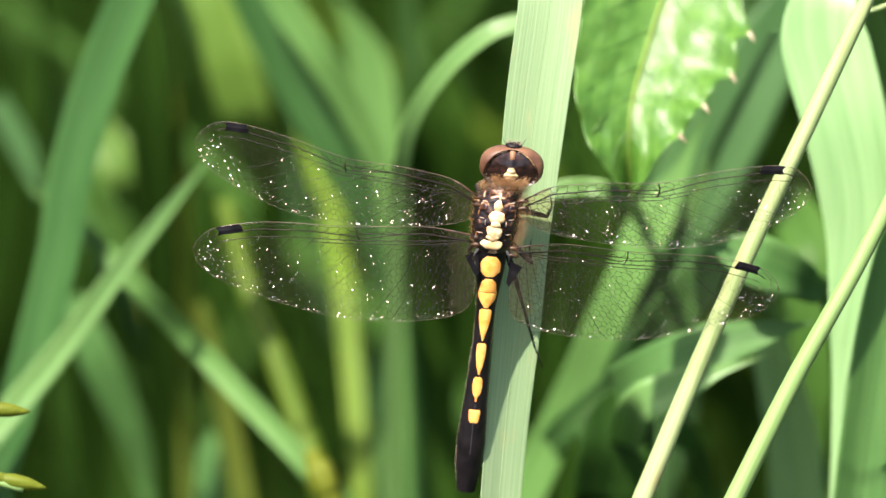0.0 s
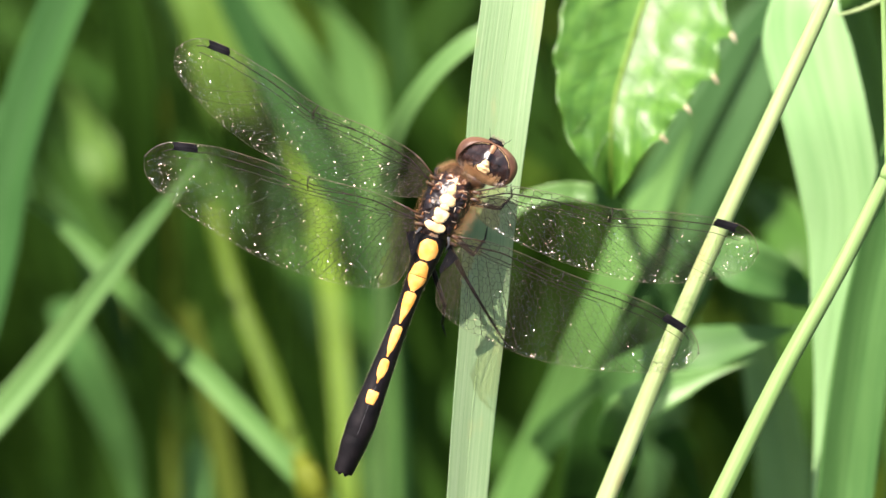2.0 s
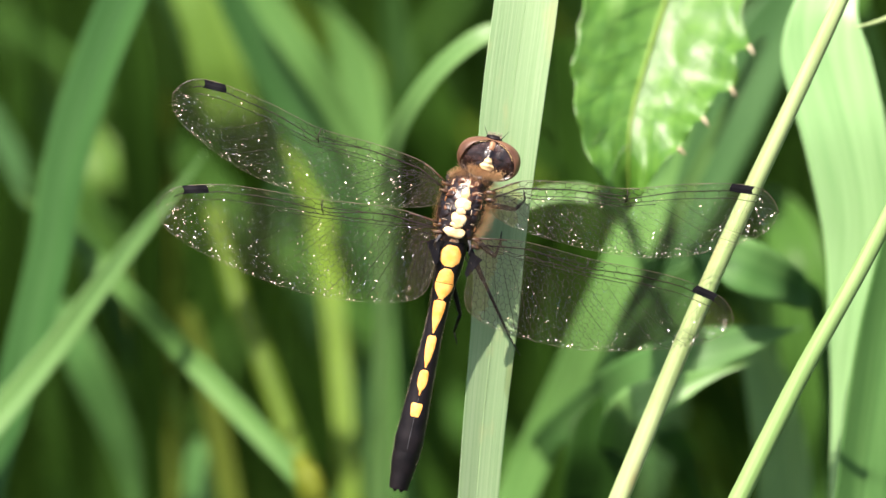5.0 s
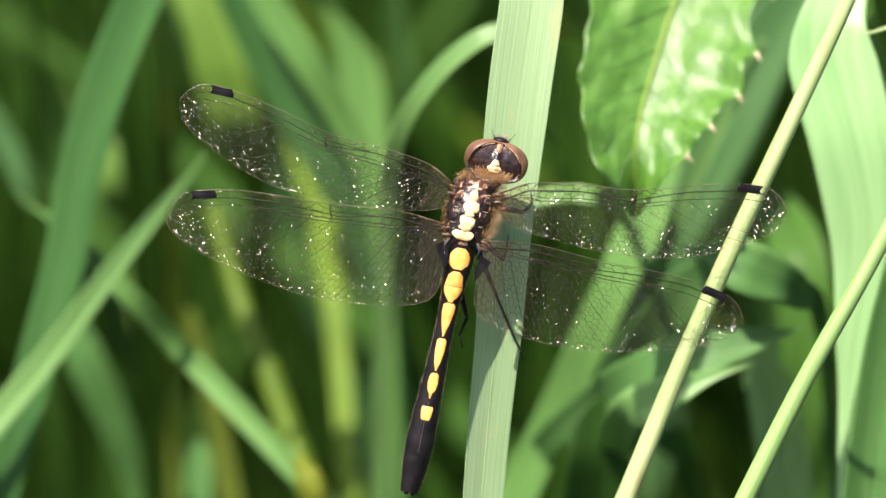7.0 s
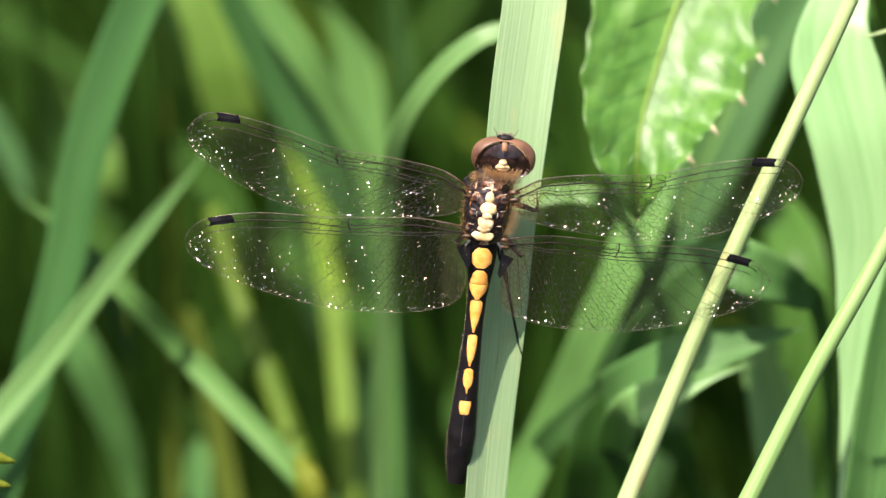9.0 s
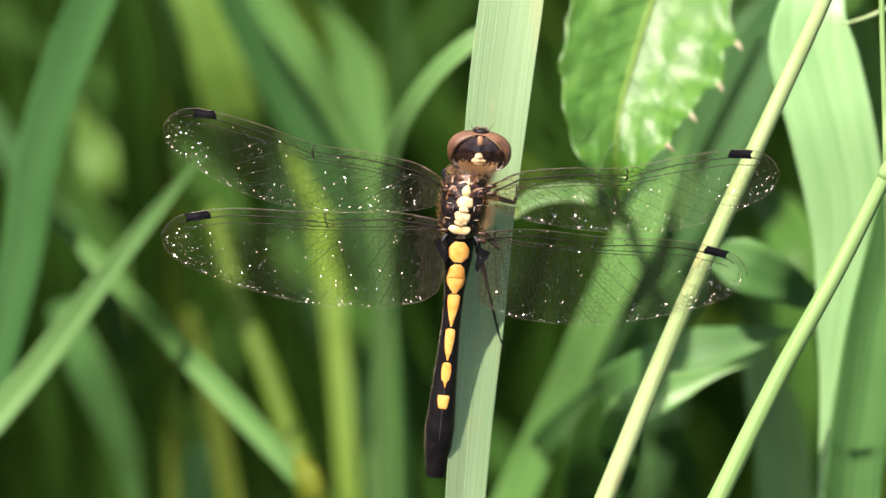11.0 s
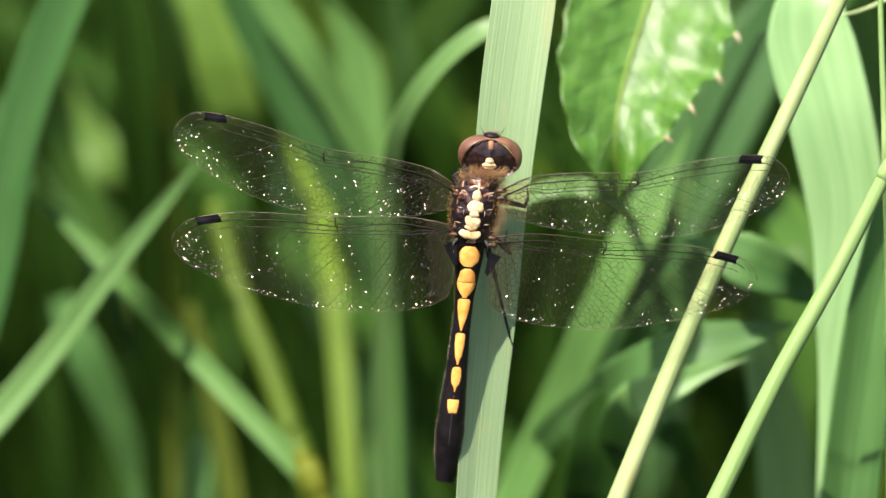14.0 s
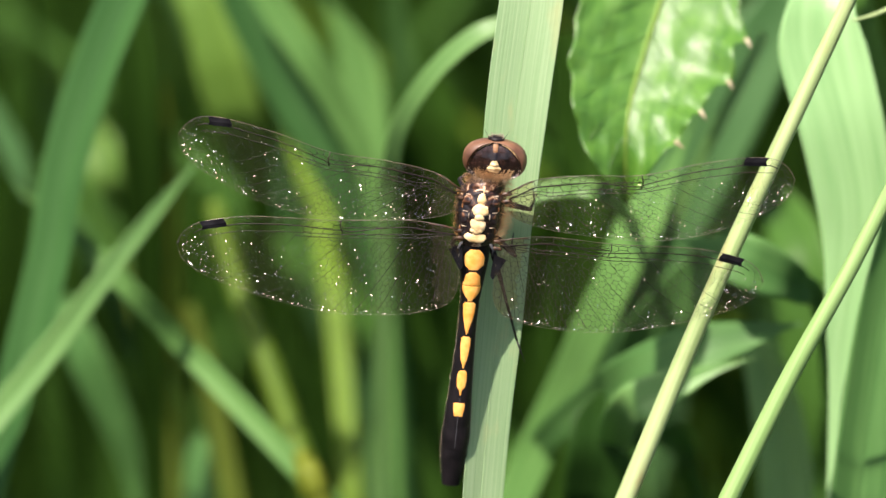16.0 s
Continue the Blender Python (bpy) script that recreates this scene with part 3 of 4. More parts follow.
def thicket(count, box, heights, seed, tones, clear=None, broad_by=1.0, rows=12, reach=None):
    """Uncounted grass: many curved blades in one mesh, by tone."""
    rnd = random.Random(seed)
    sets = [([], [], []) for _ in tones]
    for _ in range(count):
        x, y = rnd.uniform(*box[0]), rnd.uniform(*box[1])
        if clear and clear[0][0] < x < clear[0][1] and clear[1][0] < y < clear[1][1]:
            continue
        if reach and math.hypot(x, y) > reach * rnd.uniform(0.55, 1.1):
            continue
        h = rnd.uniform(*heights)
        lean = Vector((rnd.gauss(0, 0.22), rnd.gauss(0.05, 0.18), 0))
        w = rnd.uniform(0.002, 0.0065) * broad_by
        base = Vector((x, y, -0.01))
        path, widths = [], []
        for i in range(rows):
            s = i / (rows - 1)
            path.append(base + Vector((0, 0, h * (s - 0.18 * s * s))) + lean * (h * s * s))
            widths.append(w * (1 - s ** 3 * 0.92))
        v, f, u = ribbon(path, widths, rnd.uniform(-60, 60), 0.15, n=2, twist=rnd.uniform(-40, 40))
        weight = [t[1] for t in tones]
        # behind on the left, darker tones stand in for shade
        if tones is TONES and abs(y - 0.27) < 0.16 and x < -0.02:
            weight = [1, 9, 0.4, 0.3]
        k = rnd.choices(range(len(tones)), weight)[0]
        vs, fs, us = sets[k]
        o = len(vs)
        vs += v
        us += u
        fs += [tuple(o + a for a in q) for q in f]
    for (mat, _, label), (vs, fs, us) in zip(tones, sets):
        if vs:
            tagged(new("meadow_grass", mesh_from("meadow_grass", vs, fs, mat, us)), label, "grass", kind="stuff")


TONES = [(MID, 3, "dense green meadow grass out of focus"), (SHADETONE, 7, "meadow grass, its deep green darkened as if shaded"), (BLUE, 1.2, "bluish green meadow grass"),
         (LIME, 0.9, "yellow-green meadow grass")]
# far grass: the darkness of deep gaps is painted in its tone
DARK = [(SHADETONE, 9, "meadow grass coloured dark as in deep shade"), (MID, 1, "dense green meadow grass far behind")]
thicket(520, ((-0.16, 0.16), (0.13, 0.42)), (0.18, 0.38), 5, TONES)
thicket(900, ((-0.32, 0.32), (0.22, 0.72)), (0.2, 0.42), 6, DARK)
thicket(500, ((-0.6, 0.6), (-1.2, -0.12)), (0.06, 0.16), 7, TONES)
thicket(700, ((-0.9, -0.14), (-0.75, 0.25)), (0.1, 0.34), 8, TONES)
thicket(700, ((0.14, 0.9), (-0.75, 0.25)), (0.1, 0.34), 9, TONES)
thicket(9000, ((-2.6, 2.6), (-2.8, 2.6)), (0.12, 0.42), 10, TONES, clear=((-0.6, 0.6), (-1.0, 0.9)), broad_by=1.7, rows=6, reach=2.8)
thicket(11000, ((-6.5, 6.5), (-6.5, 6.5)), (0.15, 0.45), 13, TONES, clear=((-1.2, 1.2), (-1.4, 1.4)), broad_by=3.2, rows=4, reach=6.0)


# ---- the plant with the toothed leaf ----
def thistle():
    root = spot(1800, 900, 40)
    root.z = -0.004
    plant = rooted("thistle_plant", root, "thistle with a glossy bright green, spine-toothed leaf", "thistle")
    stem = [Vector(q) for q in glide([root, spot(1790, 500, 34), spot(1720, 0, 44), spot(1600, -400, 45), spot(1540, -560, 46)], 40)]
    grow("stem", tube(stem, [0.0016 - 0.0008 * i / 39 for i in range(40)], 10), GREENSTALK, plant)
    line = glide([(1590, -420), (1430, -430), (1270, -310), (1166, -80), (1110, 85), (1081, 205), (1079, 350)], 90)
    half = glide([(16, 18), (50, 60), (110, 120), (168, 146), (126, 152), (98, 103), (5, 6)], 90)
    verts, faces, uvs, n = [], [], [], 40
    spines = []
    for i, (x, y) in enumerate(line):
        back = 21 + 24 * (1 - i / 89) ** 1.5
        (xa, ya), (xb, yb) = line[max(i - 1, 0)], line[min(i + 1, 89)]
        tx, ty = xb - xa, yb - ya
        d = math.hypot(tx, ty)
        sx, sy = -ty / d, tx / d
        for layer in (0, 1):
            for k in range(n + 1):
                s = 2 * k / n - 1
                w = half[i][0] if s > 0 else half[i][1]
                saw = (i * 0.115 + (0.4 if s > 0 else 0)) % 1.0
                tooth = 1 + (0.035 if s > 0 else 0.15) * (saw ** 2 - 0.4) * abs(s) ** 3 + 0.02 * math.sin(i * 0.9) * abs(s) ** 4 + 0.05 * math.sin(i * 0.31 + (1 if s > 0 else 3)) * abs(s) ** 2
                px, py = x + sx * w * s * tooth, y + sy * w * s * tooth
                quilt = math.sin((i * 0.14 - abs(s) * 2.2 + (0.5 if s > 0 else 0)) * 2 * math.pi / 1.3) * min(1, 3 * abs(s)) * (1 - abs(s) ** 4)
                ripple = (1.2 * noise.noise((px * 0.009, py * 0.009, 3.1)) + 0.35 * noise.noise((px * 0.03, py * 0.03, 1.7)) + 0.10 * noise.noise((px * 0.08, py * 0.08, 5.7)) + 0.13 * quilt)
                rise = 4.0 * abs(s) ** 1.3 * (1 - 0.3 * i / 90) - 2.6 + ripple * min(1, abs(s) * 2.5) + 0.5 * math.sin(i * 0.72) * abs(s) ** 2.5
                drop = 5.0 * max(0, (i - 74) / 16) ** 2
                verts.append(spot(px, py, back - rise + drop + layer * 0.35 * (1 - 0.8 * abs(s) ** 5)))
                uvs.append((s * w * 0.05, i * 0.5))
        for s, w in ((1, half[i][0]), (-1, half[i][1])):
            saw = (i * 0.115 + (0.4 if s > 0 else 0)) % 1.0
            if saw > 0.885 and 12 < i < 86 and (s < 0 or i < 50):
                spines.append((x, y, sx * s, sy * s, w * 1.08, tx / d, ty / d, verts[-n - 2] if s > 0 else verts[-2 * n - 2]))
    m = 2 * (n + 1)
    for i in range(89):
        a, b = i * m, (i + 1) * m
        for k in range(n):
            faces.append((a + k + 1, a + k, b + k, b + k + 1))
            faces.append((a + n + 1 + k, a + n + 2 + k, b + n + 2 + k, b + n + 1 + k))
        faces.append((b, a, a + n + 1, b + n + 1))
        faces.append((a + 2 * n + 1, a + n, b + n, b + 2 * n + 1))
    leaf = grow("leaf", (verts, faces, uvs), THISTLE, plant)
    inv = Vector(plant.location)
    rib = [spot(x, y, 21 + 24 * (1 - i / 89) ** 1.5 + 2.3 + 5.0 * max(0, (i - 74) / 16) ** 2) for i, (x, y) in enumerate(line)]
    v, f, u = tube(rib, [0.00034 * (1 - 0.75 * i / 89) for i in range(90)], 8, 0.7)
    part("midrib", mesh_from("midrib", [q - inv for q in v], f, RIB, u), leaf, "pale green midrib")
    for x, y, sx, sy, w, tx, ty, p in spines:
        tipp = p + RIGHT * ((sx + tx * 0.9) * 11 * UNIT) - UP * ((sy + ty * 0.9) * 11 * UNIT) + OUT * 0.0002
        v, f, u = tube([p - (tipp - p) * 0.5, p, p.lerp(tipp, 0.5), tipp], [0.00022, 0.0002, 0.00011, 0.00002], 6)
        part("spine", mesh_from("spine", [q - inv for q in v], f, TAWNY, u), leaf)
    for i in range(14, 84, 7):
        for sd in (1, -1):
            j = min(i + 8, 86)
            row = [i * m + n // 2, (i + 2) * m + n // 2 + sd * 4, (i + 5) * m + n // 2 + sd * 10, j * m + n // 2 + sd * 17]
            path = [verts[q] + OUT * 0.00003 for q in row]
            v, f, u = tube([Vector(q) for q in glide(path, 12)], [0.0001 * (1 - 0.06 * q) for q in range(12)], 5, 0.6)
            part("side_vein", mesh_from("side_vein", [q - inv for q in v], f, THISTLE, u), leaf)
    return plant


toothed = thistle()


# Its body is LONG times as long as it looks when it sits pitched by TILT degrees, tail away.
LONG, TILT = 1.025, 12.7

# ---- the dragonfly: its space has x to its right, y forward, z up off its back, in grid units until scaled ----
def mm(a, b, c=0.0):
    return Vector((a, b, c)) * UNIT


def lump(center, radii, segs=20, rings=12):
    verts, faces = [], []
    for i in range(rings + 1):
        p = math.pi * i / rings
        for k in range(segs):
            q = 2 * math.pi * k / segs
            verts.append(mm(center[0] + radii[0] * math.sin(p) * math.cos(q), center[1] + radii[1] * math.sin(p) * math.sin(q), center[2] + radii[2] * math.cos(p)))
    for i in range(rings):
        for k in range(segs):
            faces.append((i * segs + k, (i + 1) * segs + k, (i + 1) * segs + (k + 1) % segs, i * segs + (k + 1) % segs))
    return verts, faces


def join(shapes):
    verts, faces = [], []
    for v, f in shapes:
        o = len(verts)
        verts += v
        faces += [tuple(o + a for a in q) for q in f]
    return verts, faces


def table(rows, x):
    xs = [r[0] for r in rows]
    if xs[0] > xs[-1]:
        return float(np.interp(-x, [-a for a in xs], [r[1] for r in rows]))
    return float(np.interp(x, xs, [r[1] for r in rows]))


THORAX_W = [(-52, 20), (-45, 28), (-20, 38), (10, 43), (40, 41), (65, 33), (80, 22), (88, 12)]
THORAX_H = [(-52, 22), (-45, 30), (-20, 40), (10, 45), (40, 42), (65, 34), (80, 22), (88, 12)]
THORAX_X = [(-52, -2), (0, 0), (50, 4), (88, 14)]


def thorax_at(b, g):
    """A place on the thorax: b forward, g the angle from its back, in radians."""
    return Vector((table(THORAX_X, b) + table(THORAX_W, b) * math.sin(g), b, table(THORAX_H, b) * math.cos(g) - 6))


def patch(at, b0, b1, half, mat, name, parent, lift=0.7, nb=16, ng=10, label=""):
    """A marking lying on a body: half(s) gives its half angle, s from 0 to 1 along it."""
    verts, faces = [], []
    for i in range(nb + 1):
        s = i / nb
        b = b0 + (b1 - b0) * s
        h = half(s)
        for k in range(ng + 1):
            g = h * (2 * k / ng - 1)
            p, c = at(b, g), at(b, 0) * 1.0
            c.z -= 30
            out = (p - c).normalized()
            dome = lift * (1 - abs(2 * k / ng - 1) ** 3) * (1 - abs(2 * s - 1) ** 4) + 0.25
            verts.append((p + out * dome) * UNIT)
    for i in range(nb):
        for k in range(ng):
            a = i * (ng + 1) + k
            faces.append((a, a + 1, a + ng + 2, a + ng + 1))
    return part(name, mesh_from(name, verts, faces, mat), parent, label)


ABD_W = [(-38, 26), (-60, 26), (-90, 24), (-110, 21), (-147, 17), (-190, 16), (-230, 17), (-300, 20), (-350, 23), (-392, 25.5), (-430, 23.5), (-460, 19.5), (-488, 16)]
JOINTS = (-38, -50, -91, -147, -209, -270, -322, -375, -418, -456, -484)


def abdomen_at(b, g):
    w = table(ABD_W, b)
    seg = max(j for j in range(10) if b <= JOINTS[j] + 1e-6)
    s = (JOINTS[seg] - b) / (JOINTS[seg] - JOINTS[seg + 1])
    w *= 1 + 0.012 * math.sin(math.pi * min(max(s, 0), 1)) - 0.01 + 0.012 * noise.noise((b * 0.09, math.sin(g) * 2, math.cos(g) * 2))
    return Vector((0.021 * b + w * math.sin(g), b, w * 0.92 * math.cos(g) + 2 + b * 0.07))


def abdomen(body):
    core_v, core_f = tube([Vector((0.021 * b, b, b * 0.07 + 2)) * UNIT for b in range(-40, -480, -10)],
                          [table(ABD_W, b) * 0.86 * UNIT for b in range(-40, -480, -10)], 16)[:2]
    ab = part("abdomen", mesh_from("abdomen", core_v, core_f, BLACK), body, "slender black abdomen with a row of orange-yellow spots")
    for j in range(10):
        b0, b1 = JOINTS[j], JOINTS[j + 1] + 0.3
        verts, faces, n, rows = [], [], 28, 9
        for i in range(rows + 1):
            b = b0 + (b1 - b0) * i / rows
            for k in range(n):
                p = abdomen_at(b, 2 * math.pi * k / n)
                if i in (0, rows):
                    p = p.lerp(Vector((0.021 * b, b, 2 + b * 0.07)), 0.006)
                verts.append(p * UNIT)
        for i in range(rows):
            for k in range(n):
                faces.append((i * n + k, (i + 1) * n + k, (i + 1) * n + (k + 1) % n, i * n + (k + 1) % n))
        part("segment", mesh_from("segment", verts, faces, BLACK), ab)
    marks = [(-52, -89, [(0, .30), (.15, .55), (.4, .80), (.75, .78), (1, .30)]), (-93, -118, [(0, .25), (.3, .62), (.8, .80), (1, .92)]),
             (-119, -147, [(0, .98), (.4, .9), (.8, .42), (.9, .24), (1, .26)]), (-149, -207, [(0, .45), (.06, .70), (.3, .68), (.6, .46), (.85, .2), (1, .06)]),
             (-211, -268, [(0, .30), (.05, .52), (.35, .52), (.75, .30), (.9, .12), (1, .06)]), (-272, -317, [(0, .2), (.08, .42), (.4, .46), (.68, .34), (.8, .12), (1, .04)]),
             (-331, -355, [(0, .40), (.1, .48), (.5, .44), (.88, .34), (1, .28)])]
    for b0, b1, w in marks:
        patch(abdomen_at, b0, b1, lambda s, w=w: table(w, s), AMBER, "yellow_spot", ab, 0.9, label="orange-yellow dorsal spot")
    patch(abdomen_at, -322, -412, lambda s: 0.02, STRAP, "dorsal_keel", ab, 0.6)
    for sd in (-1, 1):
        v, f, u = tube([mm(-10 + sd * 6, -476, -32), mm(-10 + sd * 6, -484, -33), mm(-10 + sd * 5, -488, -33)], [5 * UNIT, 4.6 * UNIT, 2.2 * UNIT], 8)
        part("cercus", mesh_from("cercus", v, f, BLACK), ab)
    rnd = random.Random(3)
    tufts = []
    for _ in range(700):
        b, g = rnd.uniform(-60, -465), rnd.choice((-1, 1)) * rnd.uniform(1.15, 1.75)
        p = abdomen_at(b, g)
        out = Vector((math.sin(g), rnd.uniform(-0.9, -0.2), math.cos(g) + rnd.uniform(-0.3, 0.4))).normalized()
        tufts.append(tube([p * UNIT, (p + out * rnd.uniform(2, 4.5)) * UNIT], [0.11 * UNIT, 0.04 * UNIT], 3)[:2])
    part("bristles", mesh_from("bristles", *join(tufts), PALEHAIR), ab, "fine pale bristles")
    return ab


def thorax(body):
    verts, faces, n, rows = [], [], 72, 90
    bs = [-52 + 140 * i / rows for i in range(rows + 1)]
    for b in bs:
        for k in range(n):
            p = thorax_at(b, 2 * math.pi * k / n)
            bump = 1 + 0.05 * noise.noise((abs(p.x) * 0.09, p.y * 0.09, p.z * 0.09)) + 0.035 * noise.noise((abs(p.x) * 0.22, p.y * 0.22, p.z * 0.22))
            verts.append(Vector((p.x * bump, p.y, p.z * bump)) * UNIT)
    for i in range(rows):
        for k in range(n):
            faces.append((i * n + k, i * n + (k + 1) % n, (i + 1) * n + (k + 1) % n, (i + 1) * n + k))
    faces += [tuple(range(n))[::-1], tuple(range(rows * n, (rows + 1) * n))]
    th = part("thorax", mesh_from("thorax", verts, faces, MOTTLED), body, "hairy brown and black thorax with cream spots")
    def scale(a, b, rx, ry, mat, name, label="", rise=4.0):
        x0, w = table(THORAX_X, b), table(THORAX_W, b)
        r = min(0.96, abs(a - x0) / w)
        z = table(THORAX_H, b) * math.sqrt(1 - r * r) - 6
        v, f = lump((0, 0, 0), (rx, ry, rise), 18, 10)
        lean = Matrix.Rotation(math.asin(r) * (1 if a > x0 else -1), 3, "Y")
        out = []
        for q in v:
            k = 1 + 0.28 * noise.noise(Vector((q.x / UNIT + a * 3.1, q.y / UNIT + b * 2.3, 0.4)) * 0.13)
            out.append(lean @ (q * k) + mm(a, b, z - 1.2))
        part(name, mesh_from(name, out, f, mat), th, label)

    for a, b, rx, ry in ((6, 56, 2.5, 7), (4, 40, 8, 11), (3, 21, 15, 11), (1, 9, 9, 7), (0, -4, 15, 13), (-2, -16, 11, 7), (-3, -28, 19, 11)):
        scale(a, b, rx, ry, CREAM, "cream_spot", "cream-white dorsal spot", 4.5)
    for sd in (-1, 1):
        for a, b, rx, ry, mat in ((17, 60, 11, 8, MOTTLED), (26, 34, 10, 9, MOTTLED), (27, 4, 9, 12, MOTTLED), (25, -24, 9, 11, MOTTLED), (24, 46, 6, 0.8, PALEHAIR), (26, 17, 7, 0.8, PALEHAIR),
                                  (25, -10, 7, 0.8, PALEHAIR), (18, 10, 0.9, 5, PALEHAIR), (30, -16, 1.0, 6, RUST), (31, 24, 1.0, 6, RUST)):
            x0 = table(THORAX_X, b)
            scale(x0 + sd * a, b, rx, ry, mat, "plate", "", 3.4)
    for sd, x in ((-1, -31), (1, 30)):
        for dx, wd in ((0, 1.3), (7, 1.0)):
            v, f, u = tube([mm(x + sd * dx * 0.4 - 6 * sd, -38, 30), mm(x + sd * dx * 0.2, -50, 25), mm(x + sd * dx * 0.1 - 2 * sd, -66, 14)], [wd * UNIT, wd * UNIT, wd * 0.4 * UNIT], 6)
            part("wing_root", mesh_from("wing_root", v, f, STRAP), th, "greyish membrane at the wing root")
    rnd = random.Random(11)
    tufts = []
    for i in range(2000):
        front = rnd.random() < 0.55
        b = rnd.uniform(62, 88) if front else rnd.uniform(-48, 70)
        g = rnd.uniform(-1.6, 1.6) if front else rnd.choice((-1, 1, 1, 1)) * rnd.uniform(0.95, 1.9)
        p = thorax_at(b, g)
        out = Vector((math.sin(g) + rnd.gauss(0, 0.25), rnd.gauss(0.55 if front else 0.1, 0.35), max(0.1, math.cos(g)) + rnd.gauss(0, 0.25))).normalized()
        long_ = rnd.uniform(7, 16) if front else rnd.uniform(5, 11) if g < 0 else rnd.uniform(10, 28)
        tufts.append(tube([p * UNIT, (p + out * long_ * 0.6) * UNIT, (p + (out + Vector((0, 0.15, 0.1))) * long_) * UNIT], [0.13 * UNIT, 0.10 * UNIT, 0.03 * UNIT], 3)[:2])
    part("hair", mesh_from("hair", *join(tufts), HAIR), th, "dense soft brown hair")
    return th


# outline of the dark hollow behind the eyes, seen from above, from the front round to the back
HOLLOW = [(0, 33), (14, 30.5), (28, 24), (40, 12), (47, -2), (49, -13), (46, -24), (36, -31), (18, -34), (0, -35)]


def head_edge(g):
    """Head outline and hollow at the angle g from the front, as distances from the middle."""
    c, s = abs(math.cos(g)), abs(math.sin(g))
    outer = 1 / ((s / 57) ** 2.35 + (c / 37.5) ** 2.35) ** (1 / 2.35)
    angles = [(math.atan2(x, y), math.hypot(x, y)) for x, y in HOLLOW]
    return outer, min(table(angles, g), outer - 2.0)


def head_height(x, y):
    g = abs(math.atan2(x, y))
    outer, inner = head_edge(g)
    r = math.hypot(x, y)
    full = 31 * (1 - min(1, r / outer) ** 2.8) ** (1 / 2.6)
    if r >= inner:
        return full
    lip = 31 * (1 - (inner / outer) ** 2.8) ** (1 / 2.6)
    f = r / inner
    ridge = 5 * math.exp(-(x / 7) ** 2)
    return lip - 4.5 * min(1, (1 - f) * 9) ** 0.6 + (25.5 - lip) * (1 - f * f) ** 1.2 + ridge * (1 - f)


def head(body):
    """The head, in its own space; its centre lies at (20, 107)."""
    hd = part("head", mesh_from("head", *lump((0, -2, -4), (50, 32, 22), 32, 20), BLACK), body, "head with large reddish brown eyes", Matrix.Translation(mm(20, 107, 4)))
    hollow_v, hollow_f, n = [mm(0, 0, head_height(0, 0))], [], 96
    for sd in (-1, 1):
        verts, faces, steps, cols = [], [], 22, 48
        for i in range(cols + 1):
            g = math.pi * i / cols
            outer, inner = head_edge(g)
            for k in range(steps + 1):
                f = k / steps
                if f < 0.6:
                    r = inner + (outer - inner) * math.sin(f / 0.6 * math.pi / 2)
                    z = head_height(r * math.sin(g), r * math.cos(g)) if k else head_height(inner * 1.001 * math.sin(g), inner * 1.001 * math.cos(g)) - 1.0
                else:
                    q = (f - 0.6) / 0.4
                    r, z = outer * math.cos(q * 1.45), -34 * math.sin(q * 1.45)
                verts.append(mm(sd * r * math.sin(g), r * math.cos(g), z))
        for i in range(cols):
            for k in range(steps):
                a = i * (steps + 1) + k
                q = (a, a + 1, a + steps + 2, a + steps + 1)
                faces.append(q[::-1] if sd > 0 else q)
        part("eye", mesh_from("eye", verts, faces, EYEM), hd, "glossy reddish brown compound eye")
        v, f, u = tube([mm(sd * 10, 36, 12), mm(sd * 15, 43, 14), mm(sd * 22, 55, 13)], [1.0 * UNIT, 0.6 * UNIT, 0.25 * UNIT], 5)
        part("antenna", mesh_from("antenna", v, f, BLACK), hd, "short thin black antenna")
    # reflections along the hollow's edge, modelled as thin pale arcs
    for sd in (-1, 1):
        arc = []
        for g in np.linspace(0.25, 1.0 if sd < 0 else 1.45, 14):
            r = head_edge(float(g))[1] * 0.95
            arc.append(mm(sd * r * math.sin(g), r * math.cos(g), head_height(r * math.sin(g), r * math.cos(g)) + 0.6))
        part("eye_glint", mesh_from("eye_glint", *tube(arc, [(0.15 + 0.4 * math.sin(math.pi * i / 13)) * UNIT for i in range(14)], 6)[:2], CREAM), hd, "thin pale arc standing for a glint along the hollow")
    rings = 26
    for k in range(1, rings + 1):
        for i in range(n):
            g = 2 * math.pi * i / n
            inner = head_edge(abs(g if g <= math.pi else 2 * math.pi - g))[1] * (k / rings) ** 0.8 * 0.9995
            x, y = inner * math.sin(g), inner * math.cos(g)
            crease = 0.9 * noise.noise((abs(x) * 0.10, y * 0.10, 2.2)) + 0.35 * noise.noise((abs(x) * 0.3, y * 0.3, 4.1))
            hollow_v.append(mm(x, y, head_height(x, y) + crease * (1 - (k / rings) ** 6)))
    for i in range(n):
        hollow_f.append((0, 1 + (i + 1) % n, 1 + i))
        for k in range(rings - 1):
            a, b = 1 + k * n, 1 + (k + 1) * n
            hollow_f.append((a + i, a + (i + 1) % n, b + (i + 1) % n, b + i))
    part("eye_back", mesh_from("eye_back", hollow_v, hollow_f, EYEDARK), hd, "dark shiny hollow behind the eyes")
    part("frons", mesh_from("frons", *lump((0, 37, 4), (15, 7, 13), 20, 12), BLACK), hd, "dark bump between the antennae")
    ridge = [lump((0, y, head_height(0, y) - 0.6), (5.6 - 0.1 * abs(y - 28), 5, 1.8), 16, 10) for y in (30, 26, 22, 18)]
    part("vertex", mesh_from("vertex", *join(ridge), TAN), hd, "tan ridge between the eyes")
